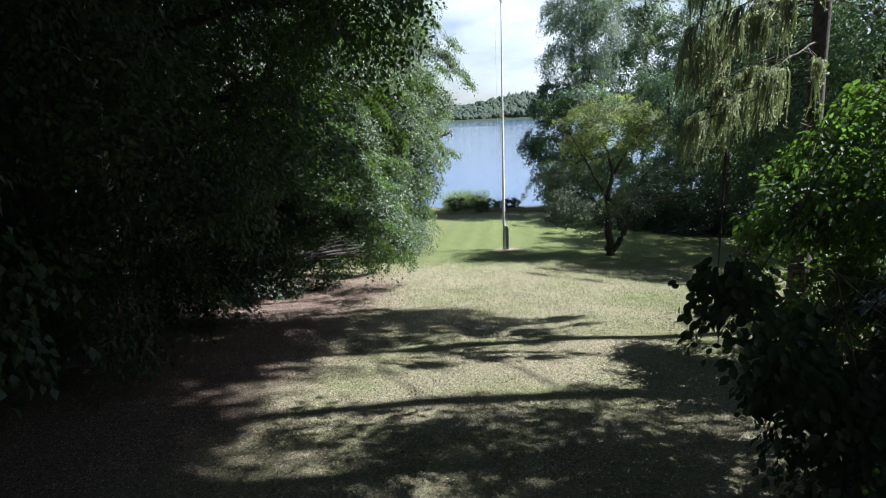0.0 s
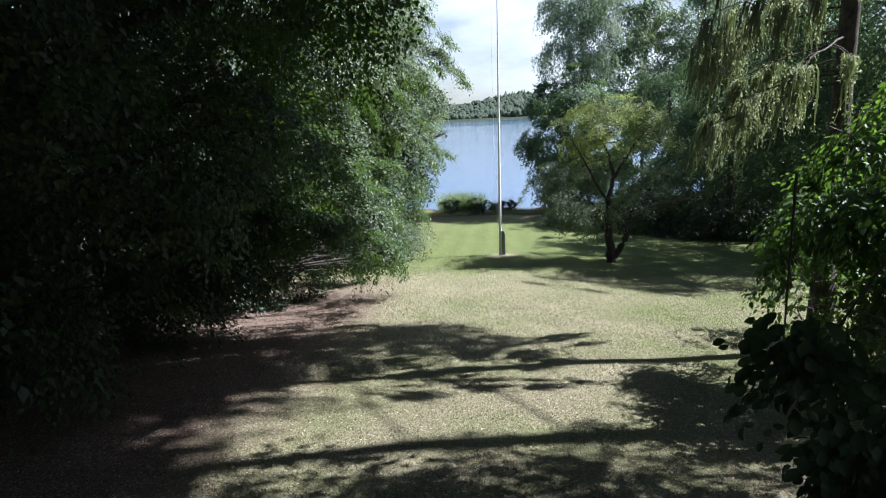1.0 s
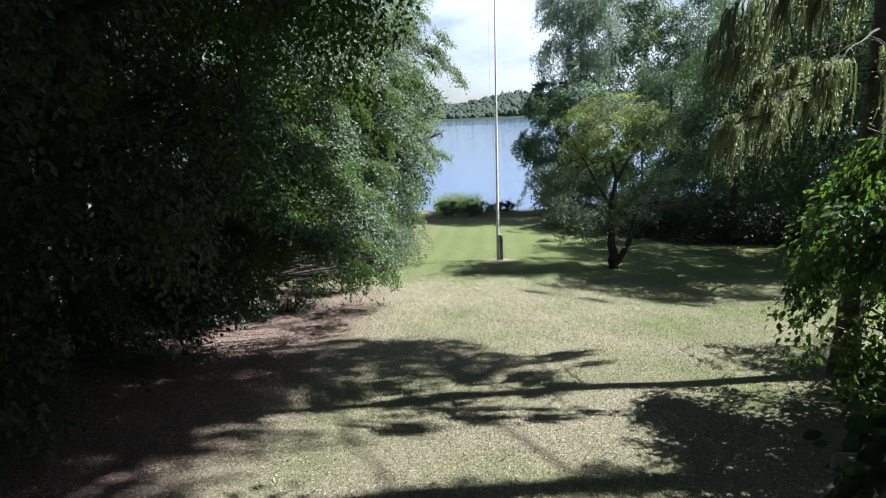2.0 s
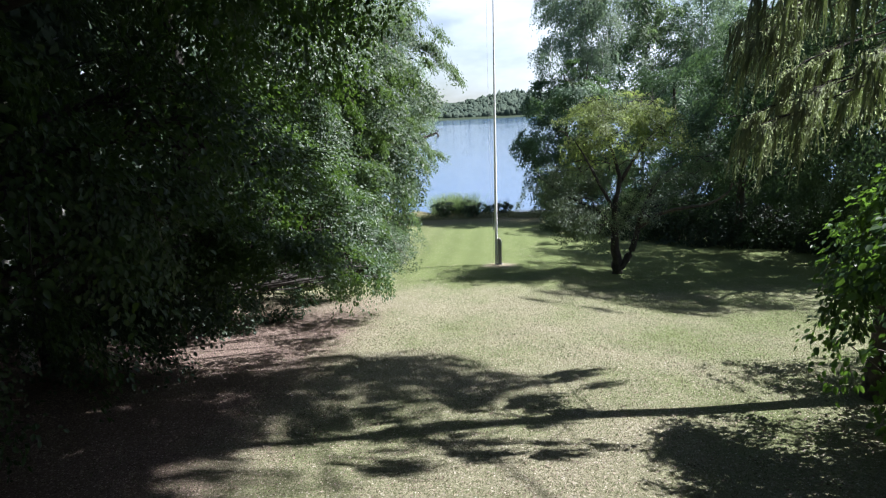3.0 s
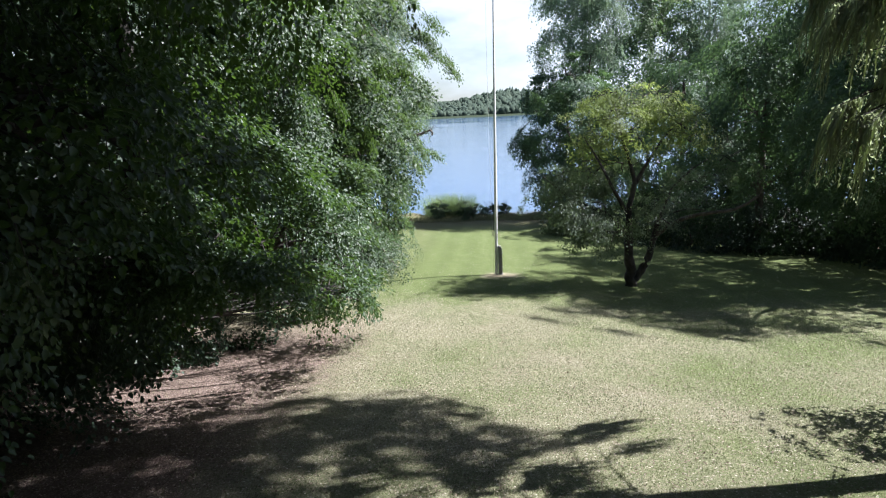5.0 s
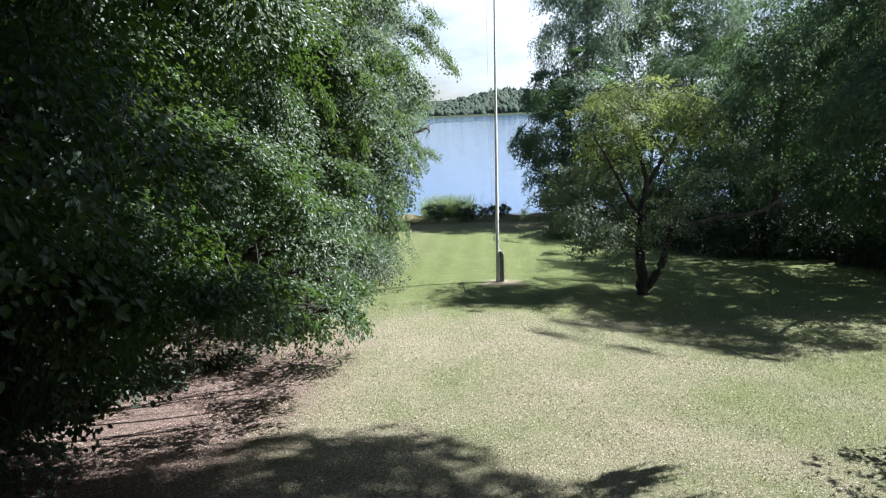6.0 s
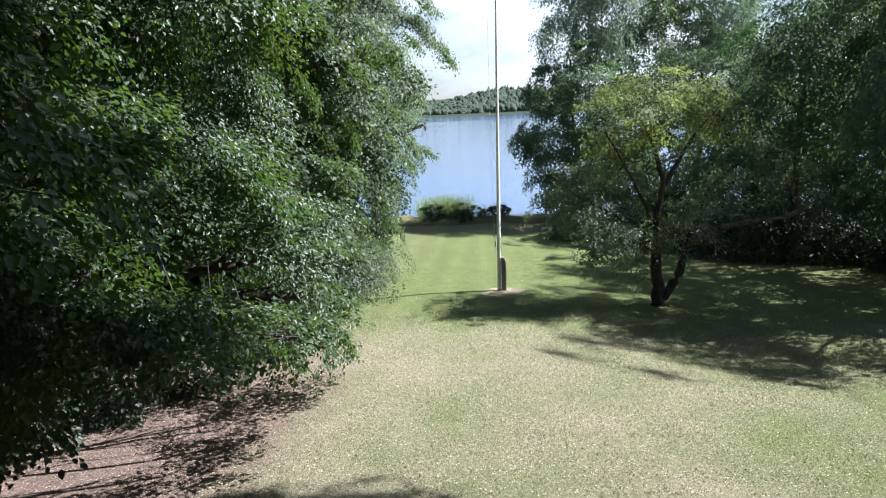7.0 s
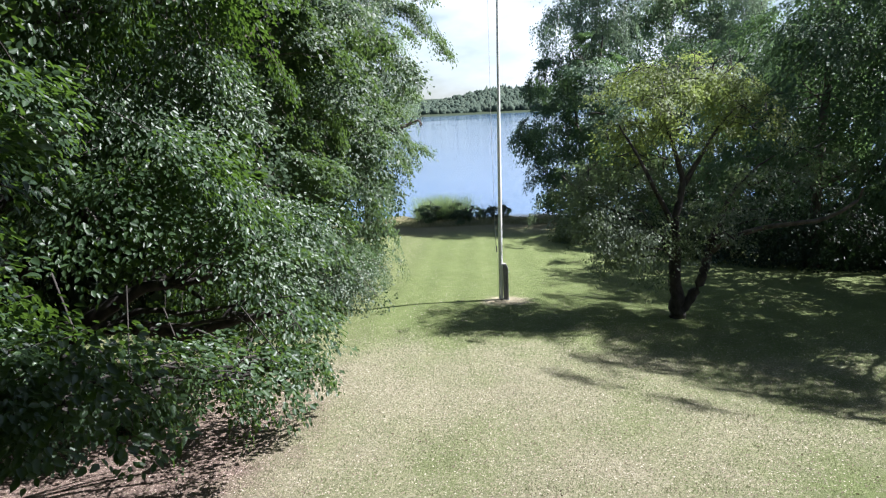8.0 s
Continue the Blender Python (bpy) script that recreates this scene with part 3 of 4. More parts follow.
# ---------------------------------------------------------------- flagpole
def build_flagpole():
    x, y = -0.07, 23.25
    z = ground_z(x, y)
    pole = base_at("flagpole", x, y, z, "tall white tapered flagpole hinged to a grey post on the lawn", "flagpole")
    t = Tubes()
    zs = np.linspace(0.02, 8.86, 14)
    top = np.array([0.12, 0.10])
    t.add(np.stack([zs / 8.86 * top[0], zs / 8.86 * top[1], zs], 1), np.interp(zs, [0, 1.2, 8.86], [0.054, 0.050, 0.020]), 20)
    part_raw("shaft", t.mesh("shaft", M_POLE), pole)
    bm = bmesh.new()
    bmesh.ops.create_uvsphere(bm, u_segments=16, v_segments=10, radius=0.055, matrix=Matrix.Translation((top[0], top[1], 8.92)) @ Matrix.Diagonal((1, 1, 0.8, 1)))
    bmesh.ops.create_cone(bm, segments=16, cap_ends=True, radius1=0.05, radius2=0.05, depth=0.03, matrix=Matrix.Translation((top[0], top[1], 8.87)))
    part("cap", bm, M_POLE, pole, "rounded white cap")

    def block(name, c, s, mat, label="", bevel=0.006, under=None):
        b = bmesh.new()
        bmesh.ops.create_cube(b, size=1.0, matrix=Matrix.Translation(c) @ Matrix.Diagonal((*s, 1)))
        bmesh.ops.bevel(b, geom=b.edges[:], offset=bevel, segments=2, affect="EDGES")
        return part(name, b, mat, under or pole, label)

    post = block("post", (0.115, -0.005, 0.42), (0.10, 0.12, 0.86), M_POST, "weathered grey wooden post")
    plate = block("side_plate", (0.178, -0.005, 0.40), (0.018, 0.13, 0.80), M_GALV, "galvanised side plate")
    block("side_plate", (0.045, -0.078, 0.40), (0.016, 0.02, 0.80), M_GALV, "galvanised side plate", 0.003)
    block("post_cap", (0.10, -0.005, 0.87), (0.09, 0.10, 0.05), M_CONCRETE, "pale worn cap", 0.012, post)
    block("footing", (0.08, 0.0, -0.02), (0.26, 0.22, 0.07), M_POST, "low grey footing", 0.02)
    for bz in (0.22, 0.68):
        b = bmesh.new()
        bmesh.ops.create_cone(b, segments=6, cap_ends=True, radius1=0.017, radius2=0.017, depth=0.03, matrix=Matrix.Translation((0.195, -0.005, bz)) @ Matrix.Rotation(radians(90), 4, "Y"))
        part("bolt", b, M_GALV, plate)
    b = bmesh.new()
    bmesh.ops.create_cube(b, size=1.0, matrix=Matrix.Translation((-0.075, 0.03, 1.25)) @ Matrix.Diagonal((0.03, 0.025, 0.16, 1)))
    bmesh.ops.bevel(b, geom=b.edges[:], offset=0.008, segments=2, affect="EDGES")
    part("cleat", b, M_GALV, pole, "metal rope cleat")
    r = Tubes()
    r.add(np.array([[-0.09, 0.03, 1.2], [-0.12, 0.07, 4.0], [-0.12, 0.09, 7.0], [-0.09, 0.10, 8.82]]), [0.004] * 4, 6)
    part_raw("halyard", r.mesh("halyard", M_ROPE), pole, "thin pale halyard rope")


build_flagpole()

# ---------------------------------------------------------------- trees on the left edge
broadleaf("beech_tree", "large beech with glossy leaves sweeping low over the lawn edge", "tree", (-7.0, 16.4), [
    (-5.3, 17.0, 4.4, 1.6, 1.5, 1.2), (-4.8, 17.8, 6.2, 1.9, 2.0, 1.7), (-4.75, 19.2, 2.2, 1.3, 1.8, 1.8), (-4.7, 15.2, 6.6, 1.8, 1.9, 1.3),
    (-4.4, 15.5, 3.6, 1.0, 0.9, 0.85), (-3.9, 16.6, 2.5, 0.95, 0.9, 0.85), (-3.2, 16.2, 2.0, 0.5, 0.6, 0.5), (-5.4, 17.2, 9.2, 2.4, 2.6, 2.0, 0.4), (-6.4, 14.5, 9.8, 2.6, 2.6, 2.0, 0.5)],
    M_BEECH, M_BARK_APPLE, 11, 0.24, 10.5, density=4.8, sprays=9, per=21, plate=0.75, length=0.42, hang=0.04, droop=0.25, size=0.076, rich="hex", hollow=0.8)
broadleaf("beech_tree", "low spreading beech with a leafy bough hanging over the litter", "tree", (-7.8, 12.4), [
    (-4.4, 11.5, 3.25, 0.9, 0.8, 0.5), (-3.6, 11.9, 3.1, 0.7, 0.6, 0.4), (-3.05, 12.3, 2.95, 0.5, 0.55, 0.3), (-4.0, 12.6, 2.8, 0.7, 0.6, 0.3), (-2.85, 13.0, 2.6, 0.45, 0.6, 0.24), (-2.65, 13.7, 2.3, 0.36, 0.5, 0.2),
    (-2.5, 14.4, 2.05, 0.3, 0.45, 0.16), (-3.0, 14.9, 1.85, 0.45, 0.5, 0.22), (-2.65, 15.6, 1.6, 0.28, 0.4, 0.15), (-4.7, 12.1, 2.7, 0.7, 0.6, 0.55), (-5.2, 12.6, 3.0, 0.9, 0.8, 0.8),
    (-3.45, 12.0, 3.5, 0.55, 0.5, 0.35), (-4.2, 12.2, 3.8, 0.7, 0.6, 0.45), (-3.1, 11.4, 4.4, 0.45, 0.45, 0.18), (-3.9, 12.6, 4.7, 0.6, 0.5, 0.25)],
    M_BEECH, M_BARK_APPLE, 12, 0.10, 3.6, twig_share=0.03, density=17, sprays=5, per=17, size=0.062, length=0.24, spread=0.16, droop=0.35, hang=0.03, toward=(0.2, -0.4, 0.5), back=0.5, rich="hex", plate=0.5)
# young beech in the near-black leaf, shade painted into the colour
broadleaf("undergrowth_shrub", "shade-coloured young beech growth below the low bough", "shrub", (-6.4, 14.4), [
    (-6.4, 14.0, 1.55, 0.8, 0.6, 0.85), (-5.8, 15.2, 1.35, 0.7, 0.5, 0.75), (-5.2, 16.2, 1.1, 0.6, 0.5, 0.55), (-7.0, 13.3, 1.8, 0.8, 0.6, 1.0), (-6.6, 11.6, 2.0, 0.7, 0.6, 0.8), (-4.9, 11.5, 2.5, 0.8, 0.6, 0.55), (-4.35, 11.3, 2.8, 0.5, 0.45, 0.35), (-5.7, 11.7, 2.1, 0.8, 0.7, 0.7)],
    M_SHADED, M_BARK_APPLE, 18, 0.03, 1.9, stems=3, twig_share=0.03, density=12, sprays=4, per=15, size=0.075, length=0.3, spread=0.2, droop=0.8, toward=(0.2, -0.6, 0.3), back=0.4, rich="hex", plate=0.5)
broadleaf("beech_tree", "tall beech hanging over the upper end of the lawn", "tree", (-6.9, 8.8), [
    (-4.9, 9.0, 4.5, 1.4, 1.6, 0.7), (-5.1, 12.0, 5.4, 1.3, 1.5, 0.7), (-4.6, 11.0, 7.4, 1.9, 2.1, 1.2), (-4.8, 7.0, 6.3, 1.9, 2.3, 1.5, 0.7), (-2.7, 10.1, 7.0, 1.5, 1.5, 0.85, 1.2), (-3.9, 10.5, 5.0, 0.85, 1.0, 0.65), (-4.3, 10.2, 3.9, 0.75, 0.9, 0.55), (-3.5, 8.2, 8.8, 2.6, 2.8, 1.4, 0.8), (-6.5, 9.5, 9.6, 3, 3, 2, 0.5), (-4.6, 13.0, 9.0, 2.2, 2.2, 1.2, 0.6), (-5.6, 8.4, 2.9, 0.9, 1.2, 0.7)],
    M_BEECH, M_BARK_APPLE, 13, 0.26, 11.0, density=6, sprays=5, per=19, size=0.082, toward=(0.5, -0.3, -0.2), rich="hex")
broadleaf("hornbeam_tree", "dense hornbeam with branches reaching down to the grass", "tree", (-7.0, 22.6), [
    (-5.3, 21.8, 2.2, 1.9, 2.2, 2.1), (-5.2, 22.0, 5.6, 2.0, 2.3, 2.2), (-4.95, 25.0, 3.4, 2.1, 2.3, 2.9), (-4.9, 25.0, 7.0, 2.1, 2.3, 2.1), (-5.3, 22.5, 8.8, 2.1, 2.3, 1.9, 0.7)],
    M_HORN, M_BARK, 14, 0.2, 9.5, density=3.0, sprays=8, per=18, size=0.11, hollow=0.85, hang=0.12, plate=0.8)
broadleaf("lime_tree", "rounded pale green lime beside the lakeside lawn", "tree", (-6.6, 30.0), [
    (-5.1, 29.0, 2.6, 2.3, 2.5, 2.8), (-4.6, 30.0, 6.8, 2.4, 2.7, 2.4), (-5.3, 33.0, 4.0, 2.4, 2.5, 3.5), (-5.5, 31.0, 9.0, 2.2, 2.5, 1.7), (-2.5, 29.4, 4.2, 0.55, 0.4, 0.2)],
    M_LIME, M_BARK, 15, 0.2, 9.5, density=2.3, sprays=8, per=18, size=0.115, length=0.5, spread=0.34, hollow=0.75, plate=0.9)
broadleaf("birch_tree", "slender grey-green birch with hanging twigs by the lake", "tree", (-5.8, 36.5), [
    (-5.4, 36.0, 6.0, 2.2, 2.2, 3.4), (-5.2, 36.2, 10.4, 2.0, 2.0, 2.8), (-5.5, 36.4, 13.4, 1.4, 1.4, 2.0)],
    M_BIRCH, M_BARK_BIRCH, 16, 0.12, 15, density=3.4, sprays=5, per=18, size=0.09, length=0.7, spread=0.2, droop=0.3, hang=0.7, plate=0.8)
broadleaf("shrub", "soft green low shrub at the foot of the hornbeam", "shrub", (-4.4, 23.6), [
    (-4.2, 23.2, 0.6, 1.2, 1.3, 0.8), (-4.6, 25.0, 0.5, 1.3, 1.4, 0.9)],
    M_SHORE, M_BARK, 17, 0.04, 0.9, stems=3, density=12, sprays=5, per=20, size=0.06, length=0.3, spread=0.2)


def bare_trunk(name, label, x, y, top, r, mat, seed, lean=(0, 0)):
    rng = np.random.default_rng(seed)
    z = ground_z(x, y)
    tree = base_at(name, x, y, z, label, "tree")
    t = Tubes()
    line = bent((0, 0, -0.1), (lean[0], lean[1], top - z), 14, 0.05, rng)
    rad = r * np.linspace(1, 0.5, 14)
    rad[0] *= 1.4
    t.add(line, rad, 12, 0.04, rng)
    for k in range(9):
        i = rng.integers(4, 13)
        a = rng.uniform(0, 2 * math.pi)
        t.add(bent(line[i], line[i] + np.array([math.cos(a), math.sin(a), 0.35]) * rng.uniform(0.6, 1.8), 6, 0.06, rng), r * 0.25 * np.linspace(1, 0.25, 6), 5)
    part_raw("trunk", t.mesh("trunk", mat), tree)
    return tree


bare_trunk("birch_tree", "pale birch trunk standing in the dark of the wood", -8.1, 12.3, 11.0, 0.10, M_BARK_BIRCH, 21)
bare_trunk("birch_tree", "pale birch trunk standing in the dark of the wood", -9.6, 15.5, 11.0, 0.09, M_BARK_BIRCH, 22, (0.4, 0))
for k, (bx, by) in enumerate([(-8.2, 7.4), (-10.5, 10.2), (-9.3, 19.0), (-11.5, 14.0)]):
    bare_trunk("wood_tree", "dark slim trunk inside the wood", bx, by, 10.0, 0.13, M_BARK_APPLE, 30 + k)

# two canopies out of view, added to block sun and sky over the upper lawn
broadleaf("beech_tree", "unseen beech added to roof and shade the upper end of the lawn", "tree", (6.2, 1.6), [
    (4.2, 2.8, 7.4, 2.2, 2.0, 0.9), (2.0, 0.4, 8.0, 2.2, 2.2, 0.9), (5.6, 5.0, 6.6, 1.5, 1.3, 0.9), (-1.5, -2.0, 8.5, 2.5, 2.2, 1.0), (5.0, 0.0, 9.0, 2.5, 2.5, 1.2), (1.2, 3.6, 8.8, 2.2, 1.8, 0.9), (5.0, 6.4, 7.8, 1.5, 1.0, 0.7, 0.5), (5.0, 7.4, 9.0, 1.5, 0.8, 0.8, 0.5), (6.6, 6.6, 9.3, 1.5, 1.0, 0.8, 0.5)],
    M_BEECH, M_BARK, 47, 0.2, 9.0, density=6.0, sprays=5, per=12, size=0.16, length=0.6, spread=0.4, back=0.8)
broadleaf("beech_tree", "unseen beech added to roof and shade the upper end of the lawn", "tree", (-6.6, 3.2), [
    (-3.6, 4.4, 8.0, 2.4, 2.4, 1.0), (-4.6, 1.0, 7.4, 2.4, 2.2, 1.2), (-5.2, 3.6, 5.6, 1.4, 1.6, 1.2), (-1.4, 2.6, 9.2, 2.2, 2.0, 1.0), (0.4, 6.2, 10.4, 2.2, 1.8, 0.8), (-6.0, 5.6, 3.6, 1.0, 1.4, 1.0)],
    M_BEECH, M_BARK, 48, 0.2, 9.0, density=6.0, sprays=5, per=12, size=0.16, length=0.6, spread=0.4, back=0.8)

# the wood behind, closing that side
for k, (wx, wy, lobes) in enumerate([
        # its last three lobes are unseen high canopy, added to block skylight
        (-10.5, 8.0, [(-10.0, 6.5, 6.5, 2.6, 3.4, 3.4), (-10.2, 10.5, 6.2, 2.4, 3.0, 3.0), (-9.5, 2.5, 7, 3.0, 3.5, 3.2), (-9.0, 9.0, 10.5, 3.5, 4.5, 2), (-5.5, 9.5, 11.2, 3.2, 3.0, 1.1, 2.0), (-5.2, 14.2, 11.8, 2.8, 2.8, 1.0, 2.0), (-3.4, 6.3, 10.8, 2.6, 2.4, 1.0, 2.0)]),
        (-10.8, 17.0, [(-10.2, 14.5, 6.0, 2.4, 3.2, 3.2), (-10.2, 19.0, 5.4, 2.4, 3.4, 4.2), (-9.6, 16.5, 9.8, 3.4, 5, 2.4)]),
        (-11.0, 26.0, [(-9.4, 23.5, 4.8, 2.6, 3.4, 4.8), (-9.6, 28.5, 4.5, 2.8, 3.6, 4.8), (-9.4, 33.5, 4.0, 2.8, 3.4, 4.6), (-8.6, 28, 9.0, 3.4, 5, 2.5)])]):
    broadleaf("wood_tree", "dense shade-coloured tree in the wood beside the lawn", "tree", (wx, wy), lobes, M_SHADED, M_BARK, 41 + k, 0.25, 11,
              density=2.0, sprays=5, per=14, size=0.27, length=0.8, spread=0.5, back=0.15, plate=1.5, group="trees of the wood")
broadleaf("wood_tree", "dense shade-coloured tree in the wood beside the lawn", "tree", (-15.5, 12.0), [
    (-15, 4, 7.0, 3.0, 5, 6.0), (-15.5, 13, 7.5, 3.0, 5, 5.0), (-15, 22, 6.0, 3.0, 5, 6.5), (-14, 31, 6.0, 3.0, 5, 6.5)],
    M_SHADED, M_BARK, 46, 0.25, 11, density=1.0, sprays=5, per=12, size=0.42, length=1.0, spread=0.7, back=0.1, plate=2.0, group="trees of the wood")
broadleaf("undergrowth_shrub", "shade-coloured thicket deep in the wood", "shrub", (-11.8, 20.0), [
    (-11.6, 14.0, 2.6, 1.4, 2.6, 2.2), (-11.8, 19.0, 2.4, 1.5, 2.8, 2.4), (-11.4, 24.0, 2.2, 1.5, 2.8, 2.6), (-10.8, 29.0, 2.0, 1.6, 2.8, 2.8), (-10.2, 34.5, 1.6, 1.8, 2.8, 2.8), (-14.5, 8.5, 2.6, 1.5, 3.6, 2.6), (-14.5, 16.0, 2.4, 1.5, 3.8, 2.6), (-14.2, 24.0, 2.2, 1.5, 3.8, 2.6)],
    M_SHADED, M_BARK, 45, 0.06, 3.5, stems=3, density=2.6, sprays=5, per=14, size=0.2, length=0.6, spread=0.4, plate=1.2, toward=(0.7, -0.5, 0.1), back=0.1)
broadleaf("undergrowth_shrub", "shade-coloured undergrowth beneath the beeches", "shrub", (-8.6, 13.5), [
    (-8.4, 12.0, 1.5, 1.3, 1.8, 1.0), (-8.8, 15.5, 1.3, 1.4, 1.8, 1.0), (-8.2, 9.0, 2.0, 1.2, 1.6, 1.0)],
    M_SHADED, M_BARK, 44, 0.05, 2.0, stems=3, density=6, sprays=4, per=18, size=0.085)


# ---------------------------------------------------------------- spruces
def spruce(label, x, y, top, reach, boughs, bare_to, seed, strands, trunk_r=0.24, per=18, heading=None):
    """A spruce: trunk, and boughs that hang down with curtains of drooping shoots."""
    rng = np.random.default_rng(seed)
    z = ground_z(x, y)
    tree = base_at("spruce_tree", x, y, z, label, "tree")
    t = Tubes()
    zs = np.linspace(-0.1, top - z, 20)
    rad = np.interp(zs, [-0.1, 0.4, top - z], [trunk_r * 1.35, trunk_r, 0.03])
    t.add(np.stack([np.sin(zs * 0.3) * 0.05, np.cos(zs * 0.27) * 0.05, zs], 1), rad, 14, 0.03, rng)
    part_raw("trunk", t.mesh("trunk", M_BARK_SPRUCE), tree)
    wood = Tubes()
    P, W, L, K = [], [], [], []
    for k in range(boughs):
        f = (k + rng.uniform(0, 1)) / boughs
        h = bare_to + (top - bare_to) * f ** 1.25
        a = k * 2.39996 + rng.uniform(-0.3, 0.3)
        if heading is not None and f < 0.42:
            a = radians(heading) + rng.uniform(-1.3, 1.3)
        rr = reach * (1 - f) ** 0.8 * rng.uniform(0.75, 1.1) + 0.3
        if heading is not None:
            rr *= (0.4 if math.cos(a) > 0.2 else 1.0) * (0.72 + 0.28 * min(f / 0.2, 1.0))
        s = np.linspace(0, 1, 9)
        sag = (0.16 * s - 0.75 * s ** 1.7 + 0.22 * s ** 3.5) * rr * (1.15 - 0.5 * f) * (1.0 if heading is None else 0.62)
        line = np.stack([np.cos(a) * rr * s, np.sin(a) * rr * s, h - z + sag], 1) + np.cumsum(rng.standard_normal((9, 3)) * 0.02, 0)
        wood.add(line, 0.022 * (0.4 + rr / 4) * np.linspace(1, 0.2, 9), 6)
        side = np.array([-math.sin(a), math.cos(a), 0])
        low_bough = f < 0.42
        n = int(strands * (0.3 + rr / reach) * (1.0 if low_bough or heading is None else 0.07))
        u = rng.uniform(0.12, 1.0, n) ** 0.8 if heading is None or not low_bough else rng.uniform(0.45, 1.0, n)
        off = rng.uniform(-1, 1, n) * 0.30 * rr * (1.05 - u * 0.8)
        if heading is not None:
            tuft = rng.integers(0, max(n // 10, 1), n)
            u, off = np.clip(u[tuft] + rng.standard_normal(n) * 0.02, 0.1, 1), off[tuft] + rng.standard_normal(n) * 0.06
        base = np.stack([np.interp(u, s, line[:, i]) for i in range(3)], 1)
        base += side * off[:, None] + np.array([math.cos(a), math.sin(a), 0]) * (np.abs(off) * 0.5)[:, None]
        base[:, 2] -= np.abs(off) * 0.35
        for j in range(0, n, 5):
            root = np.array([np.interp(max(u[j] - 0.12, 0), s, line[:, i]) for i in range(3)])
            wood.add(np.stack([root, (root + base[j]) / 2 + np.array([0, 0, 0.03]), base[j]]), [0.005, 0.004, 0.002], 3)
        P.append(base)
        W.append(np.array([math.cos(a), math.sin(a), 0]) * 0.10 + rng.standard_normal((n, 3)) * np.array([0.07, 0.07, 0]))
        L.append((0.35 + 0.75 * rng.uniform(0, 1, n) ** 1.4) * (0.95 if heading is not None else 1.0) * (0.5 + 0.5 * rr / reach))
        K.append(np.full(n, 1.0 if low_bough and heading is not None else 1.9))
    P, W, L, K = np.concatenate(P), np.concatenate(W), np.concatenate(L), np.concatenate(K)
    m = len(P)
    shoots = Tubes()
    out = unit(P * np.array([1, 1, 0]))
    u4 = np.array([0.0, 0.2, 0.5, 0.78, 1.0])
    for a, b, ln, kk, o2 in zip(P, W, L, K, out):
        pts = a + b * (u4 * ln)[:, None] + o2 * (np.sqrt(u4) * ln * 0.09)[:, None]
        pts[:, 2] -= u4 ** 1.25 * ln * 0.95
        pts[1:4] += rng.standard_normal((3, 3)) * 0.02
        shoots.add(pts, np.array([0.005, 0.014, 0.016, 0.010, 0.003]) * kk, 3)
    if heading is not None:
        part_raw("shoot_curtain", shoots.mesh("shoot_curtain", M_SPRUCE), tree, "grey-green hanging shoots", "stuff")
    s = rng.uniform(0, 1, (m, per))
    pos = P[:, None] + W[:, None] * (s * L[:, None])[..., None]
    pos += out[:, None] * (np.sqrt(s) * L[:, None] * 0.09)[..., None]
    pos[..., 2] -= s ** 1.25 * L[:, None] * 0.95
    pos += rng.standard_normal((m, per, 3)) * np.array([0.02, 0.02, 0.01])
    al = W[:, None] * 0.5 + rng.standard_normal((m, per, 3)) * 0.55
    al[..., 2] -= 0.8
    fc = rng.standard_normal((m, per, 3))
    sz = (rng.uniform(0.045, 0.085, (m, per)) if heading is None else rng.uniform(0.03, 0.052, (m, per))) * K[:, None]
    v, q = leaf_array(pos.reshape(-1, 3), al.reshape(-1, 3), fc.reshape(-1, 3), sz.ravel(), 0.26, 0.1)
    part_raw("brushwood", wood.mesh("brushwood", M_BARK_SPRUCE), tree, "thin bare brown bough wood", "stuff")
    part_raw("crown", raw_mesh("crown", v, q, M_SPRUCE), tree, "grey-green needles", "stuff")
    return tree


spruce("old spruce with grey-green drooping boughs and a bare lower trunk", 4.95, 10.9, 15.0, 2.1, 48, 5.1, 51, 52, 0.17, heading=170, per=26)
spruce("dark spruce standing back among the trees", 13.4, 21.8, 12.0, 2.8, 34, 2.6, 52, 50, 0.18)
# next three stand out of view, added to shade the upper lawn
spruce("dark spruce standing back among the trees", 8.8, 7.4, 22.0, 3.3, 58, 3.6, 53, 52, 0.22)
spruce("dark spruce standing back among the trees", 8.6, 4.9, 22.0, 3.8, 52, 3.0, 54, 48, 0.22)
spruce("dark spruce standing back among the trees", 8.4, -1.0, 20.0, 3.8, 36, 4.0, 55, 40, 0.22)
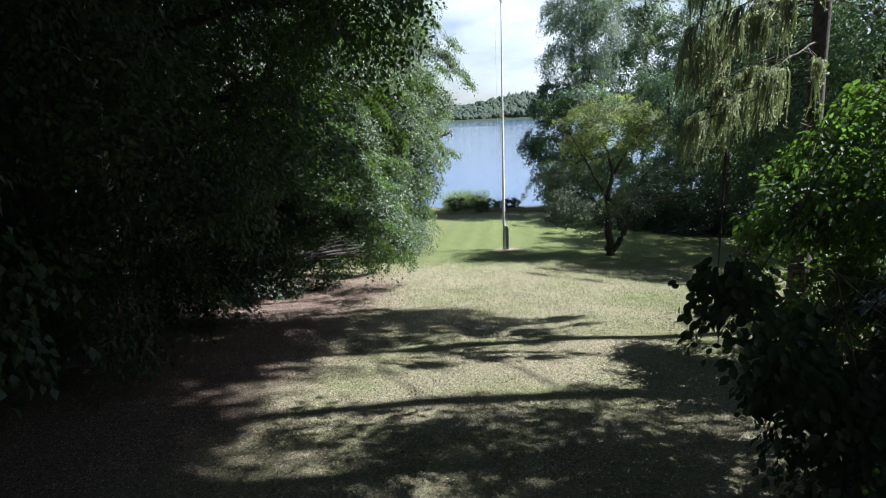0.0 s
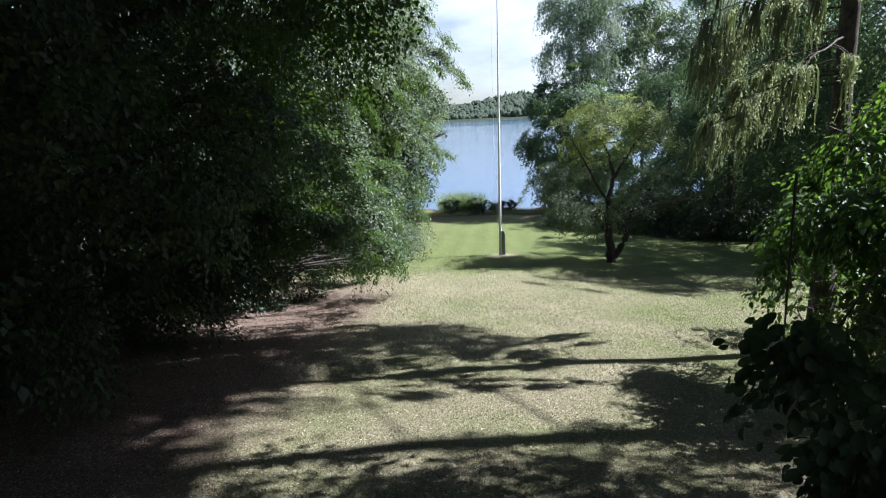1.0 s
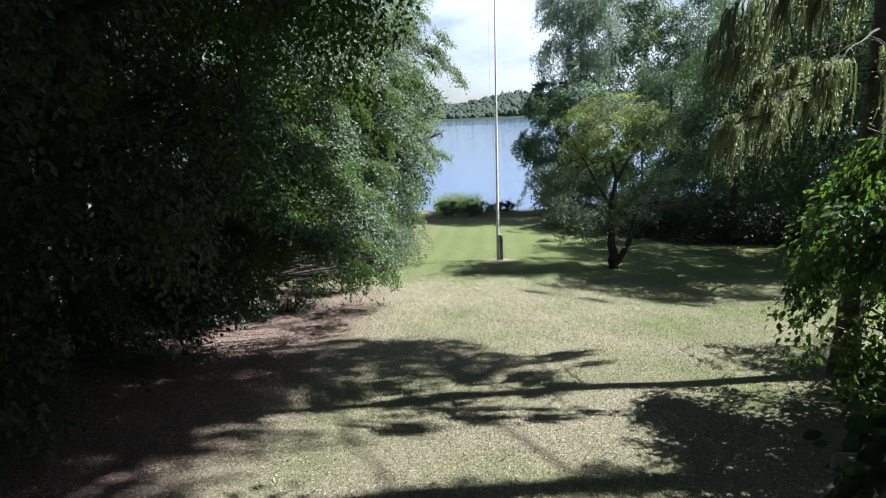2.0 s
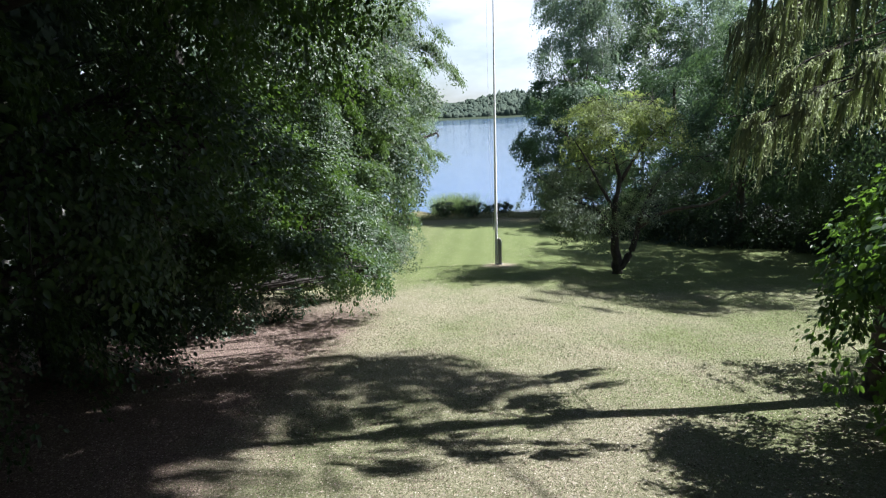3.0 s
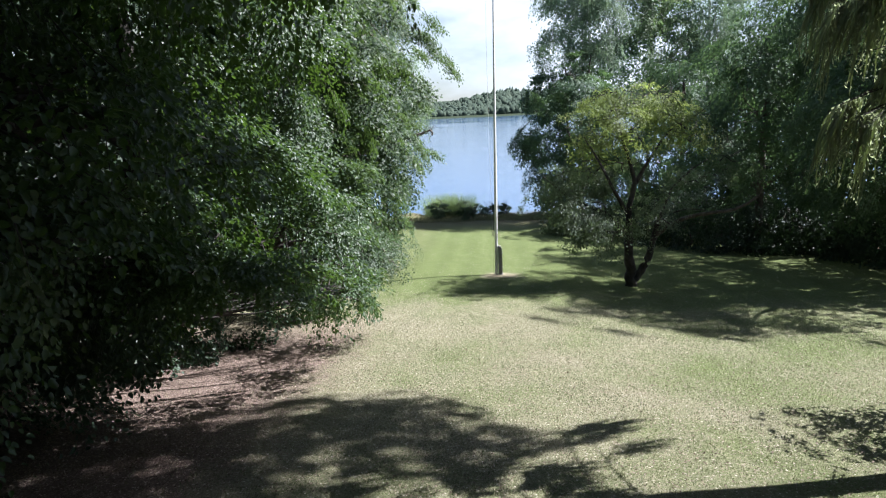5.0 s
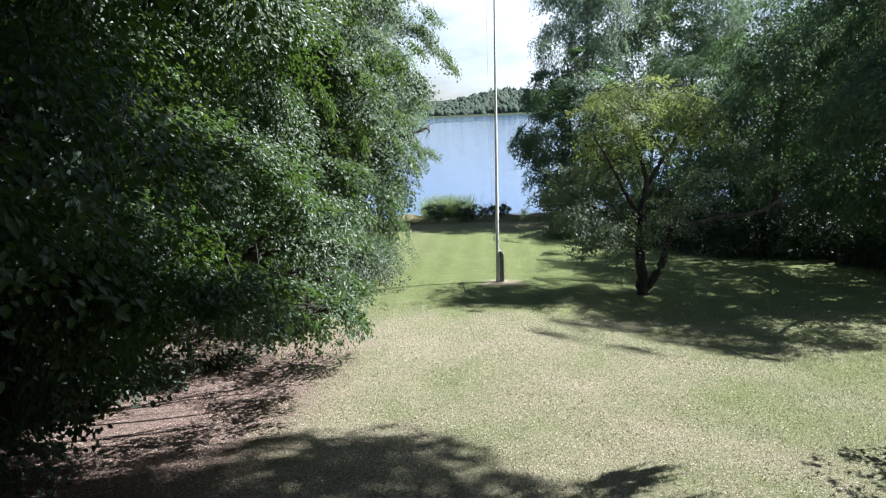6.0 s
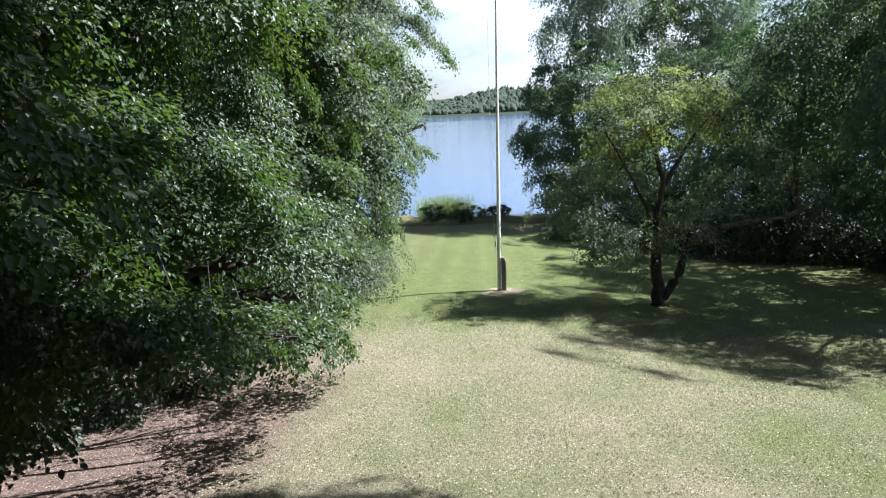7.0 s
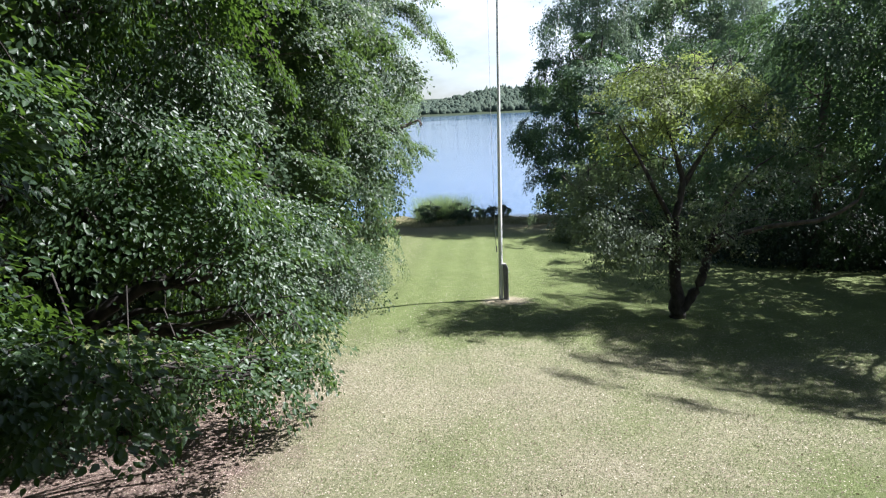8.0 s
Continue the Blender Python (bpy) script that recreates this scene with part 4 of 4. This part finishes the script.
# unseen tall pines, added as shadow casters: bare stems, crowns high above the other trees
broadleaf("unseen_pine", "unseen tall pine added so its high crown shades the upper lawn", "tree", (11.0, 9.4), [
    (10.5, 12.6, 19.3, 2.0, 1.5, 1.8, 1.0), (11.0, 14.7, 24.8, 2.2, 1.3, 2.2, 0.7), (11.5, 12.8, 25.0, 2.6, 2.2, 2.2, 1.6), (10.5, 10.2, 21.4, 2.6, 2.4, 2.2, 1.6), (10.0, 7.2, 20.6, 2.8, 2.4, 2.6, 1.6), (10.5, 14.2, 16.2, 1.8, 1.1, 1.4, 0.7), (10.6, 14.5, 14.6, 1.3, 0.8, 1.0, 0.5), (10.6, 13.8, 18.0, 1.5, 0.8, 1.1, 0.9), (10.8, 11.0, 26.0, 2.6, 2.6, 2.0, 1.4), (10.6, 7.6, 25.4, 2.6, 2.4, 2.2, 1.4)],
    M_SHADED, M_BARK_SPRUCE, 56, 0.24, 25, density=5.2, sprays=4, per=16, size=0.2, length=0.5, spread=0.34, toward=(0, 0, 0), back=0.9, plate=0.85, limb_r=0.3)
broadleaf("unseen_pine", "unseen tall pine added so its high crown shades the upper lawn", "tree", (11.0, 4.5), [
    (10.5, 4.5, 20.0, 3.2, 3.2, 4.0), (10.5, 0.5, 18.5, 3.2, 3.0, 5.0)],
    M_SHADED, M_BARK_SPRUCE, 57, 0.24, 20, density=3.6, sprays=5, per=14, size=0.26, length=0.6, spread=0.4, toward=(0, 0, 0), back=0.9, plate=1.4, limb_r=0.4)

# ---------------------------------------------------------------- right side trees and shrubs
broadleaf("hazel_shrub", "sunlit bright green hazel in front of the spruce", "shrub", (5.5, 9.2), [
    (4.2, 9.3, 3.4, 0.7, 0.8, 0.65), (4.7, 9.5, 4.05, 0.85, 0.9, 0.65), (5.5, 9.4, 4.6, 0.9, 1.0, 0.7), (4.9, 8.6, 2.9, 0.7, 0.7, 0.6), (4.6, 8.2, 3.9, 0.7, 0.7, 0.75), (6.0, 12.2, 2.9, 0.8, 0.6, 0.7), (5.65, 12.0, 2.5, 0.35, 0.35, 0.3), (5.0, 11.9, 2.25, 0.12, 0.2, 0.1), (5.9, 11.4, 2.4, 0.6, 0.6, 0.6), (5.4, 10.2, 2.4, 0.8, 0.7, 0.9, 0.8), (4.6, 9.9, 2.1, 0.5, 0.5, 0.65)],
    M_HAZEL, M_BARK, 61, 0.05, 3.8, stems=4, density=8, sprays=5, per=17, size=0.095, length=0.36, spread=0.26, toward=(-0.5, -0.5, 0.3), rich="hex", plate=0.7, hollow=0.7)
# same plant as the bright hazel, its shade painted in by the near-black leaf
broadleaf("hazel_shrub", "hazel with broad shade-coloured leaves reaching over the grass", "shrub", (2.8, 4.6), [
    (1.42, 4.15, 3.98, 0.16, 0.2, 0.1), (1.7, 4.2, 3.78, 0.22, 0.22, 0.16), (2.15, 4.25, 3.5, 0.4, 0.4, 0.4), (2.1, 4.5, 2.95, 0.4, 0.4, 0.45), (2.6, 4.5, 2.8, 0.5, 0.55, 0.6), (2.9, 4.3, 3.3, 0.55, 0.6, 0.55), (3.5, 4.7, 2.9, 0.8, 0.9, 0.9)],
    M_SHADED, M_BARK, 62, 0.025, 3.4, stems=4, density=18, sprays=4, per=14, size=0.085, length=0.22, spread=0.15, toward=(-0.6, -0.3, 0.2), rich=True, plate=0.32, hang=0.3)
# added as a shadow caster for the dapples on the upper lawn
broadleaf("hazel_shrub", "tall hazel added to shade the upper lawn", "shrub", (6.3, 8.3), [
    (5.5, 8.2, 2.6, 1.3, 1.2, 1.3), (6.4, 8.8, 4.0, 1.5, 1.4, 1.4), (7.0, 7.4, 3.0, 1.4, 1.3, 1.6)],
    M_HAZEL, M_BARK, 63, 0.05, 4.2, stems=4, hollow=0.9, density=2.2, sprays=5, per=18, size=0.10, toward=(-0.6, -0.5, 0.3))


def build_apple():
    lobes = [(3.6, 22.6, 4.85, 1.2, 1.1, 0.6), (2.9, 22.0, 4.35, 0.8, 0.9, 0.5), (4.5, 22.7, 4.65, 0.9, 1.0, 0.5, 0.8), (5.2, 22.2, 4.1, 0.6, 0.8, 0.4, 0.7), (2.6, 22.3, 3.8, 0.5, 0.6, 0.4), (3.7, 22.0, 3.9, 0.8, 0.7, 0.4, 0.6)]
    low = [(1.7, 22.5, 2.6, 0.9, 1.0, 0.7), (2.05, 21.5, 2.0, 0.85, 0.9, 0.6), (2.9, 21.2, 1.7, 0.8, 0.8, 0.5), (2.6, 22.0, 3.05, 0.9, 0.9, 0.55), (4.5, 21.0, 2.2, 0.9, 0.8, 0.45, 0.6), (5.3, 21.3, 2.8, 0.8, 0.8, 0.45, 0.6), (3.6, 22.4, 3.2, 1.0, 0.8, 0.45, 0.5), (6.0, 21.4, 3.3, 0.6, 0.6, 0.35, 0.5)]
    tree = broadleaf("apple_tree", "old crooked apple tree with a yellow-green crown on the lawn", "tree", (3.6, 21.5), lobes,
                     M_APPLE, M_BARK_APPLE, 71, 0.0001, 1.5, plate=0.45, hang=0.02, hollow=0.7, density=17, sprays=5, per=13, size=0.062, length=0.32, spread=0.2, toward=(-0.2, -0.5, 0.4), back=0.6)
    rr = np.random.default_rng(73)
    o = np.array([3.6, 21.5, ground_z(3.6, 21.5)])
    p, w, face = crown_origins(low, rr, 9.5, 5, 0.35, (-0.2, -0.5, 0.4), 0.3, 0.6, 0.6)
    v, q = spray_leaves(p - o, w, rr, 13, 0.32, 0.2, 0.062, 0.35, face=face)
    part_raw("lower_crown", raw_mesh("lower_crown", v, q, M_APPLE_LOW), tree, "sparse grey-green lower foliage", "stuff")
    lobes = lobes + low
    rng = np.random.default_rng(72)
    z = ground_z(3.6, 21.5)
    t = Tubes()

    def limb(points, r0, r1, sides=9, mat=M_BARK_APPLE, label=""):
        pts = np.array(points, float)
        k = np.linspace(0, 1, len(pts))
        f = np.linspace(0, 1, len(pts) * 4)
        line = np.stack([np.interp(f, k, pts[:, i]) for i in range(3)], 1)
        for _ in range(2):
            line[1:-1] = (line[:-2] + 2 * line[1:-1] + line[2:]) / 4
        line[1:] += rng.standard_normal((len(line) - 1, 3)) * r0 * 0.10
        one = Tubes()
        one.add(line, np.linspace(r0, r1, len(line)), sides, 0.05, rng)
        part_raw("limb", one.mesh("limb", mat), tree, label)

    limb([(0.02, 0, -0.1), (0.0, 0, 0.12), (-0.02, 0, 0.5), (-0.10, 0, 0.95), (-0.05, 0.05, 1.5)], 0.17, 0.11)
    limb([(0.03, 0.0, 0.12), (0.25, -0.02, 0.42), (0.48, -0.05, 0.85), (0.55, 0, 1.35), (0.75, 0, 1.9)], 0.115, 0.07)
    limb([(-0.05, 0.05, 1.45), (-0.1, 0.1, 2.1), (0.12, 0.2, 2.9), (-0.15, 0.4, 3.7), (-0.3, 0.6, 4.5)], 0.10, 0.02)
    limb([(-0.08, 0.05, 1.3), (-0.5, 0.1, 1.9), (-1.1, 0.2, 2.2), (-1.7, 0.7, 2.5), (-2.3, 0.9, 3.0)], 0.08, 0.015)
    limb([(0.1, 0.2, 2.8), (0.5, 0.4, 3.4), (0.9, 0.7, 3.9), (1.4, 0.9, 4.4)], 0.06, 0.012)
    limb([(0.6, 0.0, 1.4), (1.1, -0.4, 1.9), (1.7, -0.8, 2.1), (2.3, -1.0, 2.2), (2.75, -1.2, 2.55), (2.8, -1.2, 2.8)], 0.06, 0.02, 9, M_BARK, "pale dead grey limb")
    limb([(0.72, 0, 1.85), (1.0, 0.1, 2.6), (1.5, 0.2, 3.1), (1.9, 0.3, 3.3)], 0.055, 0.012)
    limb([(-0.12, 0.1, 2.0), (-0.6, -0.2, 2.8), (-1.0, -0.1, 3.6), (-1.3, 0.0, 4.1)], 0.06, 0.012)
    limb([(-0.5, 0.1, 1.85), (-0.9, -0.4, 1.7), (-1.4, -0.5, 1.9), (-1.8, -0.5, 2.1)], 0.04, 0.01)
    for _ in range(70):
        c = lobes[rng.integers(0, len(lobes))]
        a = np.array(c[:3]) - np.array([3.6, 21.5, z]) + rng.standard_normal(3) * 0.25
        u = unit(rng.standard_normal(3) + np.array([0, 0, 0.2]))
        e = a + u * np.array(c[3:6]) * 0.9
        t.add(bent(a, e, 6, 0.07, rng), 0.02 * np.linspace(1, 0.2, 6), 4)
    part_raw("brushwood", t.mesh("brushwood", M_BARK_APPLE), tree, "dark crooked twig growth", "stuff")


build_apple()

broadleaf("alder_tree", "dark green alder leaning out over the lake edge", "tree", (4.4, 37.6), [
    (2.85, 37.6, 3.5, 1.7, 1.8, 1.4), (3.1, 37.8, 5.7, 1.5, 1.6, 1.3), (4.5, 37.2, 4.8, 1.8, 1.8, 2.3), (3.3, 37.2, 1.4, 1.4, 1.4, 1.3), (5.3, 37.2, 2.4, 2.0, 1.9, 2.5)],
    M_ALDER, M_BARK, 81, 0.11, 7.0, stems=2, density=3.6, plate=0.75, sprays=7, per=20, size=0.12, toward=(-0.4, -0.6, 0.2), hollow=0.4)
broadleaf("birch_tree", "tall airy grey-green birch by the lake", "tree", (4.8, 39.4), [
    (3.7, 39.2, 7.8, 1.5, 1.5, 1.7), (4.0, 39.4, 10.2, 1.5, 1.4, 2.1), (5.3, 39.4, 8.6, 1.6, 1.6, 2.4), (4.7, 39.4, 12.4, 1.2, 1.1, 1.8), (6.2, 39.4, 11.0, 1.4, 1.3, 1.9)],
    M_BIRCH, M_BARK_BIRCH, 82, 0.08, 14.5, density=6.5, sprays=5, per=18, size=0.11, length=0.7, spread=0.24, droop=0.3, inner=0.3, hollow=0.85, hang=0.7, plate=0.8)
broadleaf("aspen_tree", "light green aspen with an open crown by the lake", "tree", (8.9, 41.5), [
    (7.8, 41.0, 9.6, 1.5, 1.5, 2.0), (8.8, 41.4, 12.0, 1.6, 1.5, 2.4), (8.0, 41.2, 7.0, 1.9, 1.8, 1.9), (9.9, 41.4, 8.6, 1.7, 1.6, 2.2)],
    M_ASPEN, M_BARK, 83, 0.09, 13.5, density=5, sprays=5, per=18, size=0.13, inner=0.3, hollow=0.85)
broadleaf("birch_tree", "tall airy grey-green birch by the lake", "tree", (12.2, 42.0), [
    (11.6, 41.8, 9.0, 1.7, 1.9, 2.4), (13.0, 42.2, 11.5, 1.8, 2.0, 2.6), (12, 42, 6.0, 2.2, 2.2, 2.0)],
    M_BIRCH, M_BARK_BIRCH, 84, 0.09, 14.0, density=4.5, sprays=5, per=18, size=0.12, length=0.7, spread=0.24, droop=0.3, inner=0.3, hollow=0.85, hang=0.7, plate=0.8)
broadleaf("hedge_tree", "dark leafy tree standing behind the apple tree", "tree", (9.4, 27.5), [
    (8.6, 26.5, 4.4, 1.9, 2.4, 1.8), (9.4, 28.5, 6.2, 2.0, 2.4, 1.6), (8.0, 29.5, 2.6, 1.7, 2.2, 1.8), (10.6, 25.4, 5.8, 2.2, 2.4, 2.0), (10.4, 24.8, 2.8, 2.0, 2.2, 1.6)],
    M_ALDER, M_BARK, 85, 0.16, 7.0, density=3.2, plate=0.8, hollow=0.4, sprays=7, per=18, size=0.10, toward=(-0.6, -0.5, 0.2))
broadleaf("hedge_tree", "dark leafy tree standing behind the apple tree", "tree", (8.6, 34.0), [
    (7.4, 33.6, 2.2, 1.8, 2.2, 2.4), (8.6, 34.0, 5.0, 2.0, 2.2, 2.0), (6.4, 35.6, 1.4, 1.5, 1.8, 1.8), (10.4, 33.0, 4.0, 2.4, 2.6, 3.0)],
    M_ALDER, M_BARK, 86, 0.15, 6.5, density=3.0, plate=0.8, hollow=0.4, sprays=7, per=18, size=0.11, toward=(-0.6, -0.5, 0.2))
broadleaf("hedge_tree", "dark leafy tree at the lawn's shaded side", "tree", (11.6, 21.0), [
    (9.6, 20.6, 4.6, 2.0, 2.2, 2.0), (10.6, 20.4, 7.6, 2.2, 2.4, 2.2), (11.0, 22.4, 4.4, 2.2, 2.4, 2.4), (10.2, 22.6, 7.0, 2.0, 2.2, 2.2), (11.8, 22, 10.0, 2.2, 2.2, 2.0), (9.8, 23.8, 7.4, 1.8, 2.0, 1.5, 0.8), (10.4, 18.9, 6.2, 1.6, 1.6, 1.9), (9.8, 25.6, 6.8, 1.8, 2.0, 1.5, 0.8)],
    M_ALDER, M_BARK, 87, 0.2, 10.0, density=4.2, plate=0.85, sprays=7, per=18, size=0.095, toward=(-0.7, -0.4, 0.2))
broadleaf("wood_tree", "dense shade-coloured tree closing the shaded side of the lawn", "tree", (15.0, 27.0), [
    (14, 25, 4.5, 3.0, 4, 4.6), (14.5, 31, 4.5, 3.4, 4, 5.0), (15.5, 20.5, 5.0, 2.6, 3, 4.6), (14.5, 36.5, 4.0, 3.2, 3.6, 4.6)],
    M_SHADED, M_BARK, 88, 0.25, 9, density=1.8, sprays=4, per=16, size=0.22, length=0.8, spread=0.5, back=0.2, plate=1.5, toward=(-0.7, -0.4, 0.2))
broadleaf("wood_tree", "dense shade-coloured tree closing the shaded side of the lawn", "tree", (14.0, 9.0), [
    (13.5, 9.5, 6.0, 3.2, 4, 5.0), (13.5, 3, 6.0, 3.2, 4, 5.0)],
    M_SHADED, M_BARK, 89, 0.25, 11, density=1.8, sprays=4, per=16, size=0.24, length=0.8, spread=0.5, back=0.3, plate=1.5, toward=(-0.7, -0.4, 0.2))
# behind the viewpoint and never seen, added to keep skylight off the upper lawn
broadleaf("wood_tree", "unseen broad tree added behind the upper lawn to block skylight", "tree", (-2.0, -9.0), [
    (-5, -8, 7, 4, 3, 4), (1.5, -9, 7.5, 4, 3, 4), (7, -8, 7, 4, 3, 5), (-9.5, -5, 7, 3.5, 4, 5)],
    M_SHADED, M_BARK, 90, 0.3, 11, density=1.6, sprays=4, per=14, size=0.3, plate=2.0, length=0.9, spread=0.6, toward=(0, 0.5, 0.2))

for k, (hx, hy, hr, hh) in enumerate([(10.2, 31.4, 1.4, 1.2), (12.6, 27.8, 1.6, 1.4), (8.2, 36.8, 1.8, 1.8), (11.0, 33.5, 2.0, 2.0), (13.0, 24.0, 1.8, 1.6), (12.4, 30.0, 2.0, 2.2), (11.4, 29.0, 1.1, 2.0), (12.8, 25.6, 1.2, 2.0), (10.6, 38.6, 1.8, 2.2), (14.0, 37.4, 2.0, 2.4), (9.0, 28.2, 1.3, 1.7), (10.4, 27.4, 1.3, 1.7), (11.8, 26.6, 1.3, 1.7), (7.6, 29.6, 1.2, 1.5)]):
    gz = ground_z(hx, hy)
    broadleaf("undergrowth_shrub", "shade-coloured undergrowth beneath the trees at the lawn edge", "shrub", (hx, hy), [
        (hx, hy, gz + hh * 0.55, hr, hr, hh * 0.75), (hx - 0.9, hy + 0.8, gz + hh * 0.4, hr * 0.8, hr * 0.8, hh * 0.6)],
        M_SHADED, M_BARK, 140 + k, 0.04, gz + hh * 0.7, stems=3, density=5, sprays=5, per=18, size=0.10, length=0.4, spread=0.28, toward=(-0.5, -0.6, 0.2), group="undergrowth shrubs")

# ---------------------------------------------------------------- shore plants
for k, (sx, sy, r, h) in enumerate([(-3.4, 39.9, 0.6, 0.8), (-1.5, 38.9, 0.36, 0.7), (0.5, 40.6, 0.36, 0.75), (-2.0, 40.7, 0.55, 0.75), (-0.4, 40.8, 0.36, 0.55), (0.1, 40.9, 0.3, 0.6), (-1.1, 40.9, 0.4, 0.6)]):
    z0 = ground_z(sx, sy)
    broadleaf("shore_shrub", "small round dark shrub at the water's edge", "shrub", (sx, sy), [(sx, sy, z0 + h * 0.5, r, r, h * 0.6), (sx + r * 0.5, sy + 0.2, z0 + h * 0.35, r * 0.7, r * 0.7, h * 0.5)],
              M_SHORE, M_BARK, 100 + k, 0.03, z0 + h * 0.7, stems=3, density=30, sprays=5, per=14, size=0.07, length=0.12, spread=0.08, plate=0.22, group="shrubs by the water")
broadleaf("rhododendron", "low pale-leaved shrub at the edge of the lawn", "shrub", (3.6, 33.6), [
    (3.2, 33.4, -0.35, 0.95, 0.9, 0.55), (4.4, 33.2, -0.3, 1.1, 1.0, 0.7)],
    M_PALE, M_BARK, 110, 0.03, 0.1, stems=3, density=16, sprays=5, per=14, size=0.11, length=0.26, spread=0.18, plate=0.6)
broadleaf("shrub", "shade-coloured shrub under the trees at the lawn edge", "shrub", (5.8, 32.4), [
    (5.4, 32.2, 0.0, 1.2, 1.0, 0.9), (6.6, 31.6, 0.2, 1.3, 1.1, 1.0)],
    M_SHADED, M_BARK, 111, 0.03, 0.6, stems=3, density=10, sprays=5, per=16, size=0.09, length=0.35, spread=0.22)


def blades(name, label, category, n, xr, yr, height, wide, mat, seed, keep=None, kind="stuff", lean=0.35):
    rng = np.random.default_rng(seed)
    x, y = rng.uniform(*xr, n), rng.uniform(*yr, n)
    if keep is not None:
        ok = keep(x, y, rng)
        x, y = x[ok], y[ok]
    n = len(x)
    z = np.interp(y, GY, GZ) - 0.02 * np.clip(x, 0, 8) - 0.005
    z += 0.022 * np.sin(x * 1.1 + 0.7 * y) * np.sin(y * 0.83 - 0.4 * x) + 0.012 * np.sin(x * 2.9 + 1) * np.sin(y * 2.3)
    a = rng.uniform(0, 2 * math.pi, n)
    h = height * rng.uniform(0.5, 1.2, n)
    o = np.stack([x, y, z], 1)
    s = np.stack([np.cos(a), np.sin(a), 0 * a], 1) * (wide * rng.uniform(0.6, 1.3, n))[:, None]
    ln = rng.standard_normal((n, 2)) * lean
    tip = o + np.stack([ln[:, 0] * h, ln[:, 1] * h, h], 1)
    v = np.stack([o - s, o + s, tip], 1).reshape(-1, 3)
    tagged(new(name, raw_mesh(name, v, None, mat, False, np.arange(3 * n).reshape(-1, 3))), label, category, kind=kind)


# reeds and long grass along the water
blades("reeds", "pale green reeds at the water's edge", "reeds", 6500, (-5.0, -0.6), (40.6, 42.6), 1.25, 0.014, M_REED, 120, lambda x, y, r: r.uniform(0, 1, len(x)) < np.clip(1.1 - np.abs(x + 2.7) / 1.5, 0, 1), lean=0.35)
blades("shore_grass", "rough uncut grass along the shore", "grass", 16000, (-7, 5), (38.0, 41.4), 0.14, 0.008, M_BLADE, 121, lean=0.5)
blades("grass", "short mown grass with straw-coloured blades", "grass", 260000, (-6, 7.5), (3.6, 21), 0.034, 0.0042, M_BLADE, 122,
       lambda x, y, r: r.uniform(0, 1, len(x)) < np.clip(1.25 - (y - 6) / 17, 0.1, 1) * np.clip((x + 4.2) / 1.8, 0.12, 1), lean=0.7)


def fallen_leaves(n, seed):
    rng = np.random.default_rng(seed)
    x, y = rng.uniform(-8, 9.5, n), 3.4 + 15.6 * rng.uniform(0, 1, n) ** 1.15
    ok = rng.uniform(0, 1, n) < np.clip(1.0 - (y - 9) / 12, 0.12, 1) * np.where(x < -2.2, 1.0, 0.6)
    x, y = x[ok], y[ok]
    n = len(x)
    z = np.interp(y, GY, GZ) - 0.02 * np.clip(x, 0, 8) + 0.018
    z += 0.022 * np.sin(x * 1.1 + 0.7 * y) * np.sin(y * 0.83 - 0.4 * x) + 0.012 * np.sin(x * 2.9 + 1) * np.sin(y * 2.3)
    a = rng.uniform(0, 2 * math.pi, n)
    al = np.stack([np.cos(a), np.sin(a), rng.standard_normal(n) * 0.25], 1)
    fc = np.array([[0, 0, 1.0]]) + rng.standard_normal((n, 3)) * 0.45
    v, q = leaf_array(np.stack([x, y, z], 1), al, fc, rng.uniform(0.011, 0.035, n), 0.6, 0.35)
    tagged(new("fallen_leaves", raw_mesh("fallen_leaves", v, q, M_LITTER)), "scattered dry tan and brown fallen leaves on the grass", "leaf litter", kind="stuff")


fallen_leaves(110000, 130)
